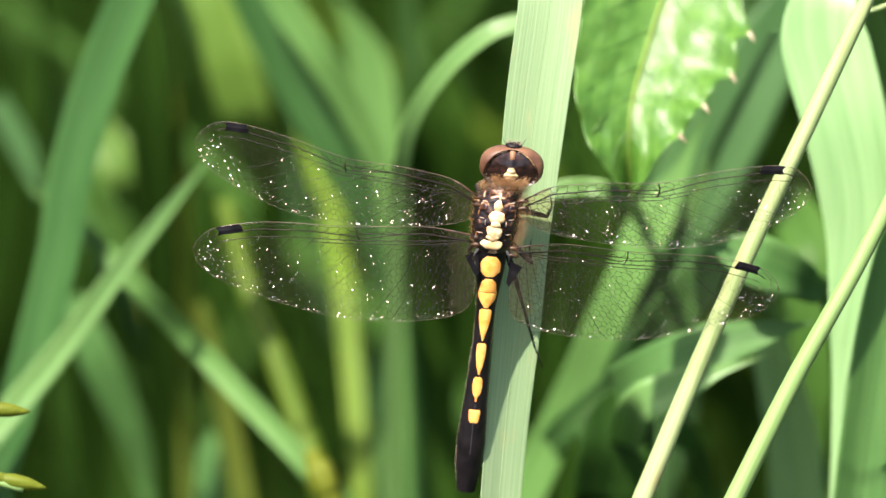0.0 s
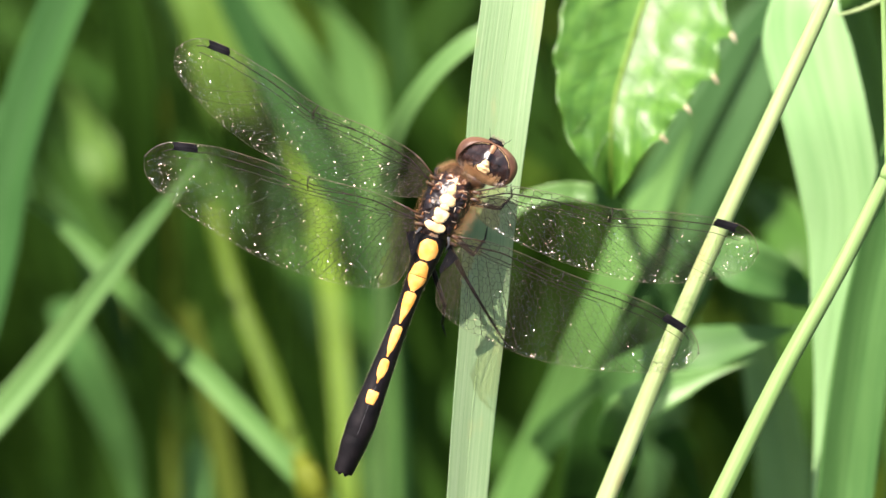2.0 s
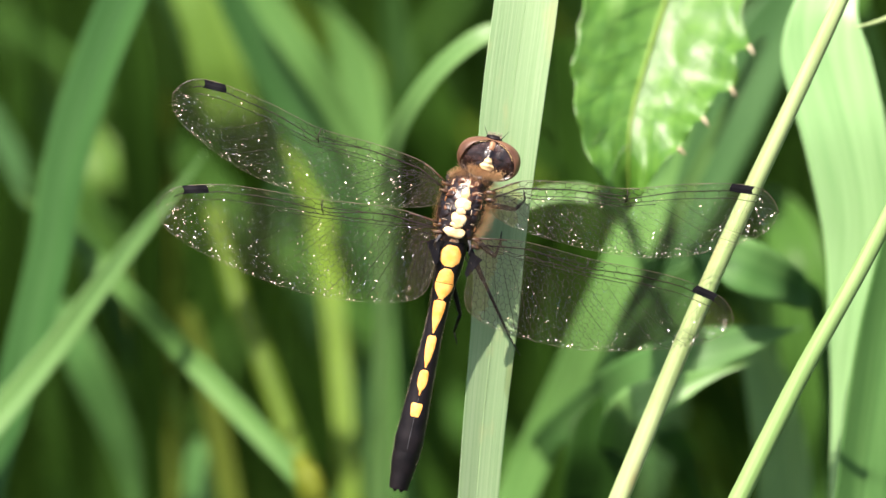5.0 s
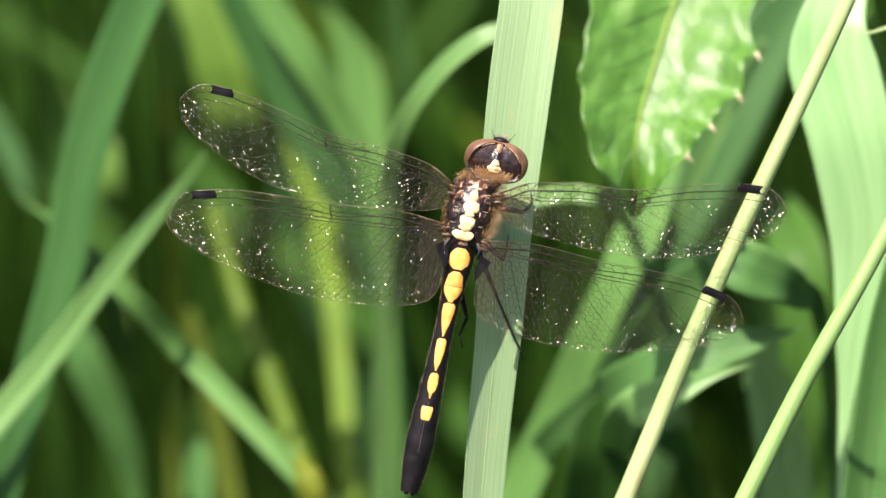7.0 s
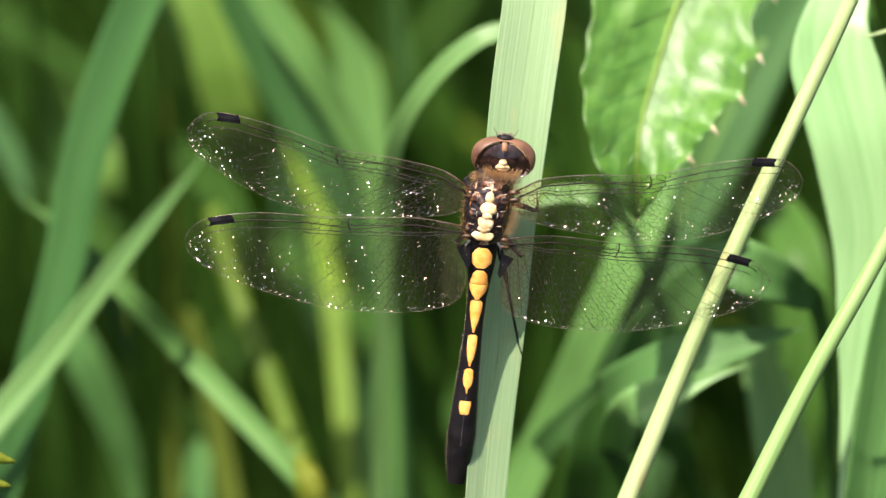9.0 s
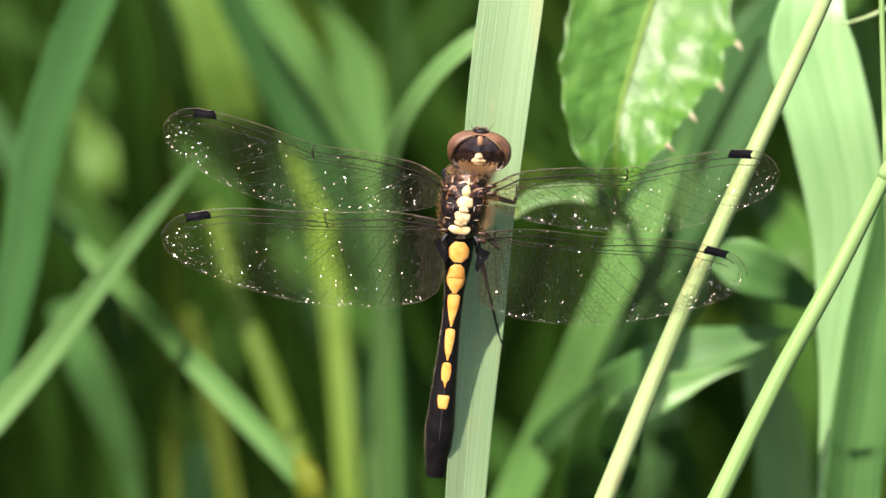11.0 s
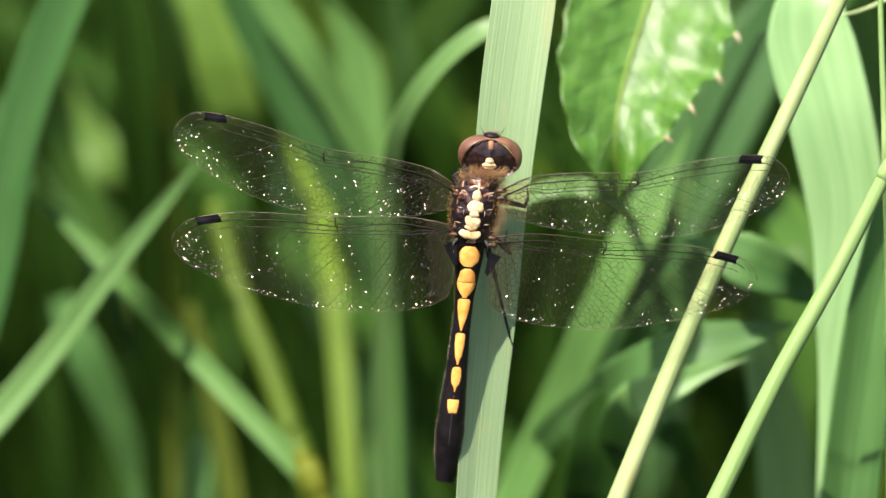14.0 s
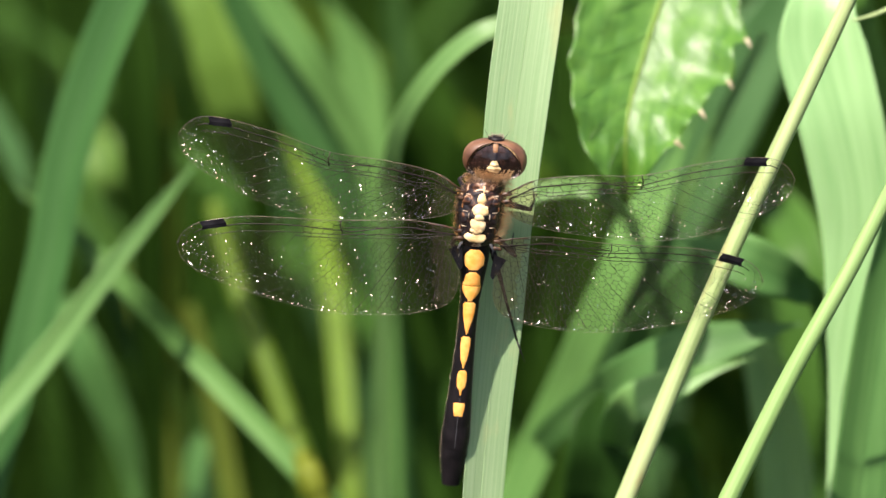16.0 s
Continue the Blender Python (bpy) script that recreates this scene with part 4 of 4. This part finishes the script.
    pad_v, pad_f = [], []
    for i in range(25):
        y = 2 - 22 * i / 24
        w = table([(2, 3.5), (-2, 6.5), (-6, 7.5), (-9, 8.5), (-12, 12.5), (-16, 13), (-20, 7)], y)
        for k in range(19):
            s = 2 * k / 18 - 1
            x = w * s
            swell = 1.6 * (1 - s ** 4) * (1 - abs(2 * i / 24 - 1) ** 6) + 0.7 * math.sin(y * 0.85) + 1.1 * noise.noise((x * 0.3, y * 0.3, 7.0))
            pad_v.append(mm(x, y, head_height(x, y) + swell + 0.6))
    for i in range(24):
        for k in range(18):
            a = i * 19 + k
            pad_f.append((a + 1, a, a + 19, a + 20))
    part("occiput", mesh_from("occiput", pad_v, pad_f, CREAM), hd, "cream patch behind the eyes")
    part("neck", mesh_from("neck", *lump((-4, -38, 4), (22, 16, 19), 20, 12), BROWN), hd)
    rnd = random.Random(4)
    tufts = []
    for _ in range(150):
        g = rnd.uniform(0.15, 2.99) + math.pi
        p = Vector((44 * math.cos(g), -8 + 28 * math.sin(g), rnd.uniform(6, 24)))
        out = Vector((math.cos(g), math.sin(g), rnd.uniform(0, 0.8))).normalized()
        tufts.append(tube([p * UNIT, (p + out * rnd.uniform(4, 10)) * UNIT], [0.13 * UNIT, 0.03 * UNIT], 3)[:2])
    for _ in range(90):
        p = Vector((rnd.uniform(-13, 13), 38 + rnd.uniform(0, 6), rnd.uniform(2, 12)))
        tufts.append(tube([p * UNIT, (p + Vector((rnd.gauss(0, 3), rnd.uniform(3, 7), rnd.uniform(-1, 4)))) * UNIT], [0.4 * UNIT, 0.1 * UNIT], 3)[:2])
    part("hair", mesh_from("hair", *join(tufts), PALEHAIR), hd, "fringe of fine hair")
    collar = []
    for _ in range(1100):
        x = rnd.uniform(-30, 30)
        p = Vector((x, -30 + rnd.uniform(-8, 6) + 0.004 * x * x, 22 - 0.012 * x * x + rnd.uniform(-2, 3)))
        collar.append(tube([p * UNIT, (p + Vector((rnd.gauss(0, 3) + x * 0.1, rnd.uniform(3, 12), rnd.uniform(0, 5)))) * UNIT], [0.15 * UNIT, 0.04 * UNIT], 3)[:2])
    part("collar_hair", mesh_from("collar_hair", *join(collar), HAIR), hd, "tan hair behind the head")
    return hd


LEGS = {"right_hind": ((26, -48, -12), (50, -112, -42), (86, -214, -122), (103, -250, -130)),
        "right_mid": ((28, -30, -14), (70, -62, -22), (62, -44, -104), (64, -22, -108)),
        "right_front": ((28, 30, -14), (90, 22, -34), (96, 40, -100), (92, 60, -106)),
        "left_hind": ((-22, -50, -14), (2, -178, -66), (-16, -212, -120), (-12, -236, -126)),
        "left_mid": ((-26, -20, -14), (-44, -50, -50), (-6, -74, -106), (6, -96, -108)),
        "left_front": ((-22, 34, -14), (-40, 66, -50), (4, 96, -106), (16, 112, -108))}


def leg(body, points, seed):
    """A spiny black leg with its hip at its origin; its points lie as they look on the pitched body."""
    level = Matrix.Rotation(radians(-TILT), 3, "X")
    hip = Vector((points[0][0], points[0][1] * LONG, points[0][2]))
    hip_, knee, ankle, toe = [Vector((0, 0, 0))] + [level @ Vector(p) - hip for p in points[1:]]
    shapes = [tube([hip_ * UNIT, hip_.lerp(knee, 0.3) * UNIT, hip_.lerp(knee, 0.9) * UNIT, knee * UNIT], [5.2 * UNIT, 6 * UNIT, 4.2 * UNIT, 3.2 * UNIT], 10)[:2],
              tube([knee * UNIT, knee.lerp(ankle, 0.5) * UNIT, ankle * UNIT], [3.2 * UNIT, 2.7 * UNIT, 2.0 * UNIT], 8)[:2],
              tube([ankle * UNIT, ankle.lerp(toe, 0.5) * UNIT, toe * UNIT], [1.8 * UNIT, 1.5 * UNIT, 0.7 * UNIT], 6)[:2]]
    rnd = random.Random(seed)
    for i in range(26):
        a, b = (knee, ankle) if i < 18 else (hip_, knee)
        p = a.lerp(b, rnd.uniform(0.05, 0.97))
        out = (b - a).normalized() * 0.5 + Vector((rnd.choice((-1, 1)) * 0.8, rnd.gauss(0, 0.3), rnd.uniform(-0.2, 0.7)))
        shapes.append(tube([p * UNIT, (p + out * rnd.uniform(5, 8)) * UNIT], [0.5 * UNIT, 0.12 * UNIT], 3)[:2])
    ob = part("leg", mesh_from("leg", *join(shapes), BLACK), body, "thin spiny black leg", Matrix.Translation(Vector((hip.x, hip.y / LONG, hip.z)) * UNIT))
    return ob, hip, ankle


FORE = dict(long=508, lead=[(0, 2), (50, 22), (140, 26), (238, 22), (335, 36), (422, 43), (470, 39), (496, 22), (508, 0)],
            trail=[(508, 0), (494, -30), (450, -56), (366, -83), (290, -94), (204, -91), (110, -75), (42, -58), (6, -40), (0, -20)], nodus=238, stigma=(424, 463))
HIND = dict(long=499, lead=[(0, 4), (84, 22), (212, 28), (313, 38), (383, 42), (454, 35), (484, 20), (499, 0)],
            trail=[(499, 0), (488, -31), (444, -63), (370, -94), (291, -120), (222, -136), (142, -143), (72, -141), (26, -129), (6, -100), (0, -40)], nodus=205, stigma=(414, 456))


def wing(name, body, spec, side, base, turn, droop, stretch, seed, label):
    """A net-veined wing: film cells between real veins, with a dark mark near the tip."""
    rnd = random.Random(seed)
    size = spec["long"]

    def lead(s):
        return table(spec["lead"], s)

    def trail(s):
        return table(spec["trail"], s)

    top = [tuple(q) for q in glide(spec["lead"], 62)]
    low = [tuple(q) for q in glide(spec["trail"], 66)][1:]
    ring = top + low
    nod, last = spec["nodus"], (-1, 0, 0)

    def fan(m, f):
        """A place on the long vein that ends at m on the hind margin, f from 0 at the front."""
        s0 = 4 + 0.30 * m + 0.42 * m * (m / size) ** 1.5
        s = s0 + (m - s0) * f ** 1.25
        hi, lo = lead(s) - 25, trail(s)
        return s, hi + (lo - hi) * f ** 1.15

    pts = []
    for off, step in ((7, 12.5), (19, 12.5)):
        s = 20.0
        while s < size - 36:
            pts.append((s + rnd.uniform(-3, 3), lead(s) - off))
            s += step * (2.1 if s < spec["nodus"] else 1.5)
    m, row = 14.0, 0
    while m < size - 4:
        for f in np.arange(0.06 + 0.09 * (row % 2), 1.0, 0.01):
            s, y = fan(m, f)
            if not pts or row != last[0] or math.hypot(s - last[1], y - last[2]) > rnd.uniform(12, 20) * (1.2 if f < 0.35 else 0.85):
                q = (s + rnd.uniform(-1.6, 1.6), y + rnd.uniform(-1.6, 1.6))
                if trail(q[0]) + 4 < q[1] < lead(q[0]) - 25 and 6 < q[0] < size - 8:
                    pts.append(q)
                    last = (row, s, y)
        m += 11.5 + 4.0 * math.exp(-m / 120)
        row += 1
    k = len(ring)
    flat = [Vector(q) for q in ring] + [Vector(q) for q in pts]
    vs, es, fs, *_ = geometry.delaunay_2d_cdt(flat, [(i, (i + 1) % k) for i in range(k)], [], 1, 0.001)
    cen = [sum((vs[i] for i in f), Vector((0, 0))) / 3 for f in fs]
    by_edge, by_vert = {}, {}
    for i, f in enumerate(fs):
        for j in range(3):
            by_edge.setdefault(tuple(sorted((f[j], f[(j + 1) % 3]))), []).append(i)
            by_vert.setdefault(f[j], []).append(i)

    def lifted(p, extra=0.0):
        z = 1.6 * math.sin((lead(p[0]) - p[1]) * 0.23) * math.exp(-(lead(p[0]) - p[1]) / 40) + 2.5 * math.sin(p[0] / size * 2.6) - 0.00004 * p[0] ** 2 + extra
        return Vector((side * p[0] * UNIT, p[1] * UNIT, z * UNIT))

    # film: one facet to a cell, each at a slightly different tilt
    verts, faces, seen = [], [], {}

    def corner(q):
        key = (round(q[0], 3), round(q[1], 3))
        if key not in seen:
            seen[key] = len(verts)
            verts.append(lifted(q))
        return seen[key]

    edge_mid = {e: (vs[e[0]] + vs[e[1]]) / 2 for e, t in by_edge.items() if len(t) == 1}
    for v, tris in by_vert.items():
        poly = [cen[i] for i in tris]
        rim = [m for e, m in edge_mid.items() if v in e]
        poly += rim + ([vs[v]] if rim else [])
        mid = sum(poly, Vector((0, 0))) / len(poly)
        poly.sort(key=lambda q: math.atan2(q[1] - mid[1], q[0] - mid[0]))
        peak = len(verts)
        verts.append(lifted(mid + Vector((rnd.gauss(0, 1), rnd.gauss(0, 1))), rnd.gauss(0, 0.85 + 1.5 * math.exp(-(mid[1] - trail(mid[0])) / 22) + (0.5 if mid[0] > size * 0.86 else 0))))
        row_ = [corner(q) for q in poly]
        for a, b in zip(row_, row_[1:] + row_[:1]):
            faces.append((a, b, peak) if side > 0 else (b, a, peak))
    film = mesh_from(name, verts, faces, FILM, smooth=False)
    film.materials.append(ROOTFILM)
    for poly in film.polygons:
        if abs(poly.center.x) < (46 + 14 * noise.noise(poly.center * 1500)) * UNIT:
            poly.material_index = 1
    ob = part(name, film, body, label,
              Matrix.Translation(mm(*base)) @ Euler((0, radians(side * droop), radians(side * turn))).to_matrix().to_4x4() @ Matrix.Scale(stretch, 4))
    # veins
    shapes = []

    def strand(pp, r):
        p3 = [lifted(q, 0.3) for q in pp]
        shapes.append(tube(p3, [r * UNIT] * len(p3), 3 if len(p3) == 2 else 6)[:2])

    for e, tris in by_edge.items():
        if len(tris) == 2:
            a, b = cen[tris[0]], cen[tris[1]]
            if (a - b).length > 0.6:
                strand((a, b), (0.33 if a[0] < 0.5 * size else 0.18) if (a[1] < lead(a[0]) - 30) else 0.52 if a[0] < 0.55 * size else 0.30)
        else:
            strand((cen[tris[0]], edge_mid[e]), 0.18)
    costa_path = [lifted(q, 0.3) for q in top]
    part("costa", mesh_from("costa", *tube(costa_path, [0.5 * UNIT] * len(costa_path), 6)[:2], COSTA), ob, "tan vein along the front edge")
    rim_path = [lifted(q, 0.3) for q in top[-9:] + low]
    part("wing_margin", mesh_from("wing_margin", *tube(rim_path, [0.17 * UNIT] * len(rim_path), 6)[:2], MARGIN), ob, "pale shining hind margin")
    strand([(s, lead(s) - 13 + 8 * (1 if s < 2 else 0)) for s in np.linspace(2, nod, 20)], 0.75)
    strand([(s, lead(s) - 12 - 11 * math.exp(-((s - nod) / 60) ** 2) * (0.8 if s < nod else 0.5)) for s in np.linspace(2, size - 30, 40)], 0.85)
    for share in (0.05, 0.11, 0.17, 0.24, 0.31, 0.39, 0.47, 0.55, 0.63, 0.71, 0.79, 0.87, 0.94):
        strand([fan(share * size, f) for f in np.linspace(0.0, 0.97, 24)], 0.42 if share < 0.4 else 0.30)
    for drop, stop in ((25, 0.97), (31, 0.62)):
        strand([(s, lead(s) - drop * min(1, 0.35 + s / 120)) for s in np.linspace(4, stop * size - 24, 40)], 0.6)
    strand([(nod, lead(nod)), (nod + 2, lead(nod) - 12), (nod - 2, lead(nod) - 24)], 1.2)
    tagged(part("venation", mesh_from("venation", *join(shapes), VEIN), ob, "network of fine dark veins"), kind="stuff")
    # sun glints, added as small facets tilted to catch the sun, closest along the hind margin and the tip
    v, f = [], []
    for _ in range(330):
        at_tip = rnd.random() < 0.13
        s = size * (rnd.uniform(0.86, 0.985) if at_tip else rnd.uniform(0.08, 0.97))
        hi, lo = lead(s) - 16, trail(s) + 2
        y = lo + (hi - lo) * (rnd.random() if at_tip else rnd.random() ** 2.5)
        nrm = (Vector((-0.19, 0.42, 0.91)) + Vector((rnd.gauss(0, 0.19), rnd.gauss(0, 0.2), 0))).normalized()
        way = Vector((side * rnd.uniform(0.3, 1.0), rnd.uniform(-0.9, 0.5), 0)).cross(nrm).normalized()
        wide = nrm.cross(way)
        long_, thin = 0.6 + 2.3 * rnd.random() ** 2.5, rnd.uniform(0.4, 0.9)
        c = lifted((s, y), 1.2) / UNIT
        o = len(v)
        v += [(c + way * long_) * UNIT, (c + wide * thin) * UNIT, (c - way * long_) * UNIT, (c - wide * thin) * UNIT]
        f.append((o, o + 1, o + 2, o + 3))
    tagged(part("film_glints", mesh_from("film_glints", v, f, GLINT, smooth=False), ob, "tiny facets added to the film as sun glints"), kind="stuff")
    # dark mark near the tip
    s0, s1 = spec["stigma"]
    v, f = [], []
    for z in (1.6, -1.2):
        for i in range(9):
            s = s0 + (s1 - s0) * i / 8
            v += [lifted((s, lead(s) + 1.0), z), lifted((s - 5, lead(s) - 6), z * 1.25), lifted((s - 6 + 3 * i / 8, lead(s) - 13), z)]
    for i in range(8):
        for c in range(2):
            a = i * 3 + c
            f += [(a, a + 1, a + 4, a + 3), (27 + a + 1, 27 + a, 27 + a + 3, 27 + a + 4)]
        f += [(i * 3, i * 3 + 3, 30 + i * 3, 27 + i * 3), (i * 3 + 2, 29 + i * 3, 32 + i * 3, i * 3 + 5)]
    f += [(0, 27, 28, 1), (1, 28, 29, 2), (24, 25, 52, 51), (25, 26, 53, 52)]
    part("pterostigma", mesh_from("pterostigma", v, f, STIGMA, smooth=False), ob, "black mark near the wing tip")
    # root: stout vein bases and, on the hind wing, a dark patch
    roots = [lump((side * -2, y, -3), (10, 4, 3), 14, 8) for y in (-1, -14)] + [tube([lifted((0, 2)), lifted((24, lead(24) + 0.5)), lifted((50, lead(50)))], [1.5 * UNIT, 1.1 * UNIT, 0.8 * UNIT], 6)[:2]]
    part("wing_base", mesh_from("wing_base", *join(roots), BROWN), ob, "rusty brown wing base")
    if spec is HIND:
        v, f = [], []
        for i in range(9):
            for j in range(6):
                s, c = -6 + i * 3.0 * (1 - 0.15 * j), -24 - j * 8 - i * 0.9
                v.append(lifted((s, c), 0.5))
        for i in range(8):
            for j in range(5):
                a = i * 6 + j
                f.append((a, a + 1, a + 7, a + 6))
        part("basal_patch", mesh_from("basal_patch", v, f, STIGMA), ob, "black patch at the wing base")
    return ob


dragonfly = tagged(new("dragonfly"), "black dragonfly with yellow-spotted abdomen and clear wings on a grass blade", "dragonfly")
dragonfly.empty_display_size = 0.01
the_abdomen, the_thorax, the_head = abdomen(dragonfly), thorax(dragonfly), head(dragonfly)
legs = {k: leg(dragonfly, p, i) for i, (k, p) in enumerate(LEGS.items())}
wing("forewing", dragonfly, FORE, -1, (-36, 52, 26), 6.5, 0, 1.0, 21, "clear forewing with dark veins and a black mark")
wing("forewing", dragonfly, FORE, 1, (48, 52, 26), 7.5, 0, 1.0, 22, "clear forewing with dark veins and a black mark")
wing("hindwing", dragonfly, HIND, -1, (-35, -20, 24), -7.6, 0, 1.0, 23, "clear hindwing with a dark base and a black mark")
wing("hindwing", dragonfly, HIND, 1, (41, -34, 24), -5.9, 8, 0.965, 24, "clear hindwing with a dark base and a black mark")

for ob in dragonfly.children_recursive:
    if ob.parent is dragonfly:
        ob.matrix_basis = Matrix.Translation((0, ob.matrix_basis.translation.y * (LONG - 1), 0)) @ ob.matrix_basis
    if ob.name.split(".")[0] not in ("leg", "head") and ob.parent.name != "head":
        ob.data.transform(Matrix.Diagonal((1, LONG, 1, 1)))


# ---- what moves: seconds and grid units from the place at 12.5 s ----
TIMES = (0.0, 0.5, 1.0, 1.5, 2.0, 2.5, 3.0, 3.5, 4.0, 6.5, 7.0, 8.0, 9.0, 11.5, 12.0, 12.5, 13.0, 13.5, 14.0, 14.5, 15.0, 15.5, 16.0)


def drift_at(t):
    ts = [r[0] for r in DRIFT]
    return float(np.interp(t, ts, [r[1] for r in DRIFT])), float(np.interp(t, ts, [r[2] for r in DRIFT]))


def shift_at(rows, t):
    """Own displacement in grid units at t, with the camera's drift taken off."""
    cx, cy = drift_at(t)
    ts = [r[0] for r in rows]
    return float(np.interp(t, ts, [r[1] for r in rows])) - cx, float(np.interp(t, ts, [r[2] for r in rows])) - cy


def sway(plant, anchor, rows):
    """Rock a plant about its root so that its anchor follows the rows."""
    root = Vector(plant.location)
    k = UNIT * (1 + anchor[2] * 0.001 / DIST)
    arm = spot(*anchor) - root
    keys = []
    for t, _, _ in rows:
        dx, dy = shift_at(rows, t)
        to = arm + RIGHT * (dx * k) - UP * (dy * k)
        q = arm.rotation_difference(to)
        keys.append((t, Matrix.Translation(root + to - q @ arm) @ q.to_matrix().to_4x4()))
    walk(plant, keys)


def timed(xs, ys):
    return [(t, x, y) for t, x, y in zip(TIMES, xs, ys)]


PERCH_ROWS = timed((58, 43, 22, 9, -3, -9, 0, 6, 14, 22, 26, 31, 31, -11, -5, 0, 6, 15, 14, 11, 9, 37, 26),
                   (23, 17, 9, 6, 3, 0, 3, 6, 9, 14, 17, 19, 19, -4, -3, 0, 3, 5, 6, 3, 5, 16, 11))
PALE_ROWS = timed((66, 48, 26, 14, -2, -8, -1, 8, 18, 28, 34, 40, 39, -11, -5, 0, 9, 20, 20, 14, 14, 51, 35), [0] * 23)
GREEN_ROWS = timed((47, 60, 42, 27, 20, 20, 25, 32, 42, 64, 67, 72, 75, 5, 1, 0, 5, 19, 15, 12, 8, 25, 37), [0] * 23)
LEAF_ROWS = timed((35, 42, 33, 18, 3, 4, 12, 18, 24, 46, 48, 52, 52, 4, 0, 0, 3, 14, 11, 9, 6, 22, 30),
                  (0, 15, 17, 6, 2, 6, 8, 12, 15, 35, 36, 39, 40, 8, 1, 0, 2, 5, 2, 2, -1, 3, 11))
LEFT_ROWS = timed((145, 158, 158, 150, 29, 38, 70, 100, 108, 161, 160, 160, 160, 44, 15, 0, -17, 30, 30, 25, 37, 70, 130), [0] * 23)
CROSS_ROWS = timed((25, 30, 25, 22, 10, 8, 10, 10, 10, 12, 12, 12, 12, 4, 0, 0, 0, 6, 10, 10, 8, 8, 6), [0] * 23)
SPIKE_ROWS = [(0.0, 82, 3), (0.1, 112, -14), (0.2, 135, -22), (0.3, 152, 10), (0.4, 148, -6), (0.5, -30, 18), (0.6, 28, -4), (0.7, 20, -24), (1.0, -70, 0), (4.2, -90, 0),
              (6.3, -90, 0), (8.4, -60, 0), (9.0, 28, -44), (9.2, 0, -30), (11.3, -90, 0), (16.0, -90, 0)]
# the insect: seconds, x, y of the middle of its back, turn in degrees
INSECT = [(0.0, 876, 398, 4.95), (0.5, 858, 390, 4.9), (1.0, 842, 383, 4.9), (1.5, 818, 382, 5.0), (1.6, 786, 372, 20.0), (1.9, 785, 374, 20.0), (2.0, 783, 375, 19.7),
          (2.1, 784, 374, 18.6), (2.2, 785, 372, 13.4), (2.5, 786, 372, 12.2), (3.0, 800, 375, 12.1), (3.5, 809, 378, 11.8), (4.0, 811, 381, 11.6), (6.5, 823, 386, 11.2),
          (7.0, 828, 388, 10.9), (7.5, 830, 390, 10.8), (8.0, 832, 391, 10.6), (8.6, 834, 391, 10.4), (8.75, 838, 390, 9.9), (8.9, 860, 383, 5.6), (9.2, 861, 383, 5.0),
          (11.5, 813, 369, 4.7), (12.0, 819, 371, 4.85), (12.5, 822, 374, 4.75), (13.0, 833, 377, 4.83), (13.5, 841, 378, 4.94), (14.0, 838, 380, 4.9), (14.5, 836, 377, 4.8),
          (15.0, 831, 378, 4.8), (15.5, 864, 390, 4.98), (16.0, 847, 386, 4.7)]


def tilt_share(t):
    """How far the tail is lowered: it rises while the insect sits turned aside."""
    return float(np.interp(t, (0, 1.5, 1.6, 8.75, 8.9, 16), (1, 1, 0, 0, 1, 1)))


def insect_pose(t, x, y, turn):
    cx, cy = drift_at(t)
    return Matrix.Translation(spot(x - cx, y - cy)) @ PLANE.to_3x3().to_4x4() @ pose(0, 0, 0, 0, 0, -turn) @ pose(0, 0, 0, TILT * tilt_share(t))


def motions():
    sway(perch, (885, 441, 5), PERCH_ROWS)
    sway(stalk_pale, (1270, 441, 7), PALE_ROWS)
    sway(stalk_green, (1400, 600, 4), GREEN_ROWS)
    sway(stalk_thin, (1550, 250, 6), GREEN_ROWS)
    sway(broad, (1478, 300, 22), LEAF_ROWS)
    sway(folded, (1525, 560, 15), LEAF_ROWS)
    sway(toothed, (1150, 150, 14), LEAF_ROWS)
    sway(dry_tip, (1500, 20, 18), LEAF_ROWS)
    sway(spike, (0, 862, 8), SPIKE_ROWS)
    sway(sway_left, (45, 100, 60), LEFT_ROWS)
    sway(cross_down, (215, 460, 55), CROSS_ROWS)
    walk(dragonfly, [(r[0], insect_pose(*r)) for r in INSECT])
    walk(the_head, [(t, Matrix.Translation(mm(20 + (a - 4.8) * 1.6, 107 * LONG, 4)) @ pose(0, 0, 0, 0, 0, -(a - 4.8) * 0.5)) for t, x, y, a in INSECT])
    rest = insect_pose(*next(r for r in INSECT if r[0] == 12.5))
    for ob, hip, ankle in legs.values():
        keys = []
        for r in INSECT:
            dx, dy = shift_at(PERCH_ROWS, r[0])
            foot = rest @ ((hip + ankle) * UNIT) + RIGHT * (dx * UNIT) - UP * (dy * UNIT)
            way = insect_pose(*r).inverted() @ foot - hip * UNIT
            keys.append((r[0], Matrix.Translation(hip * UNIT) @ ankle.rotation_difference(way).to_matrix().to_4x4()))
        walk(ob, keys)


motions()
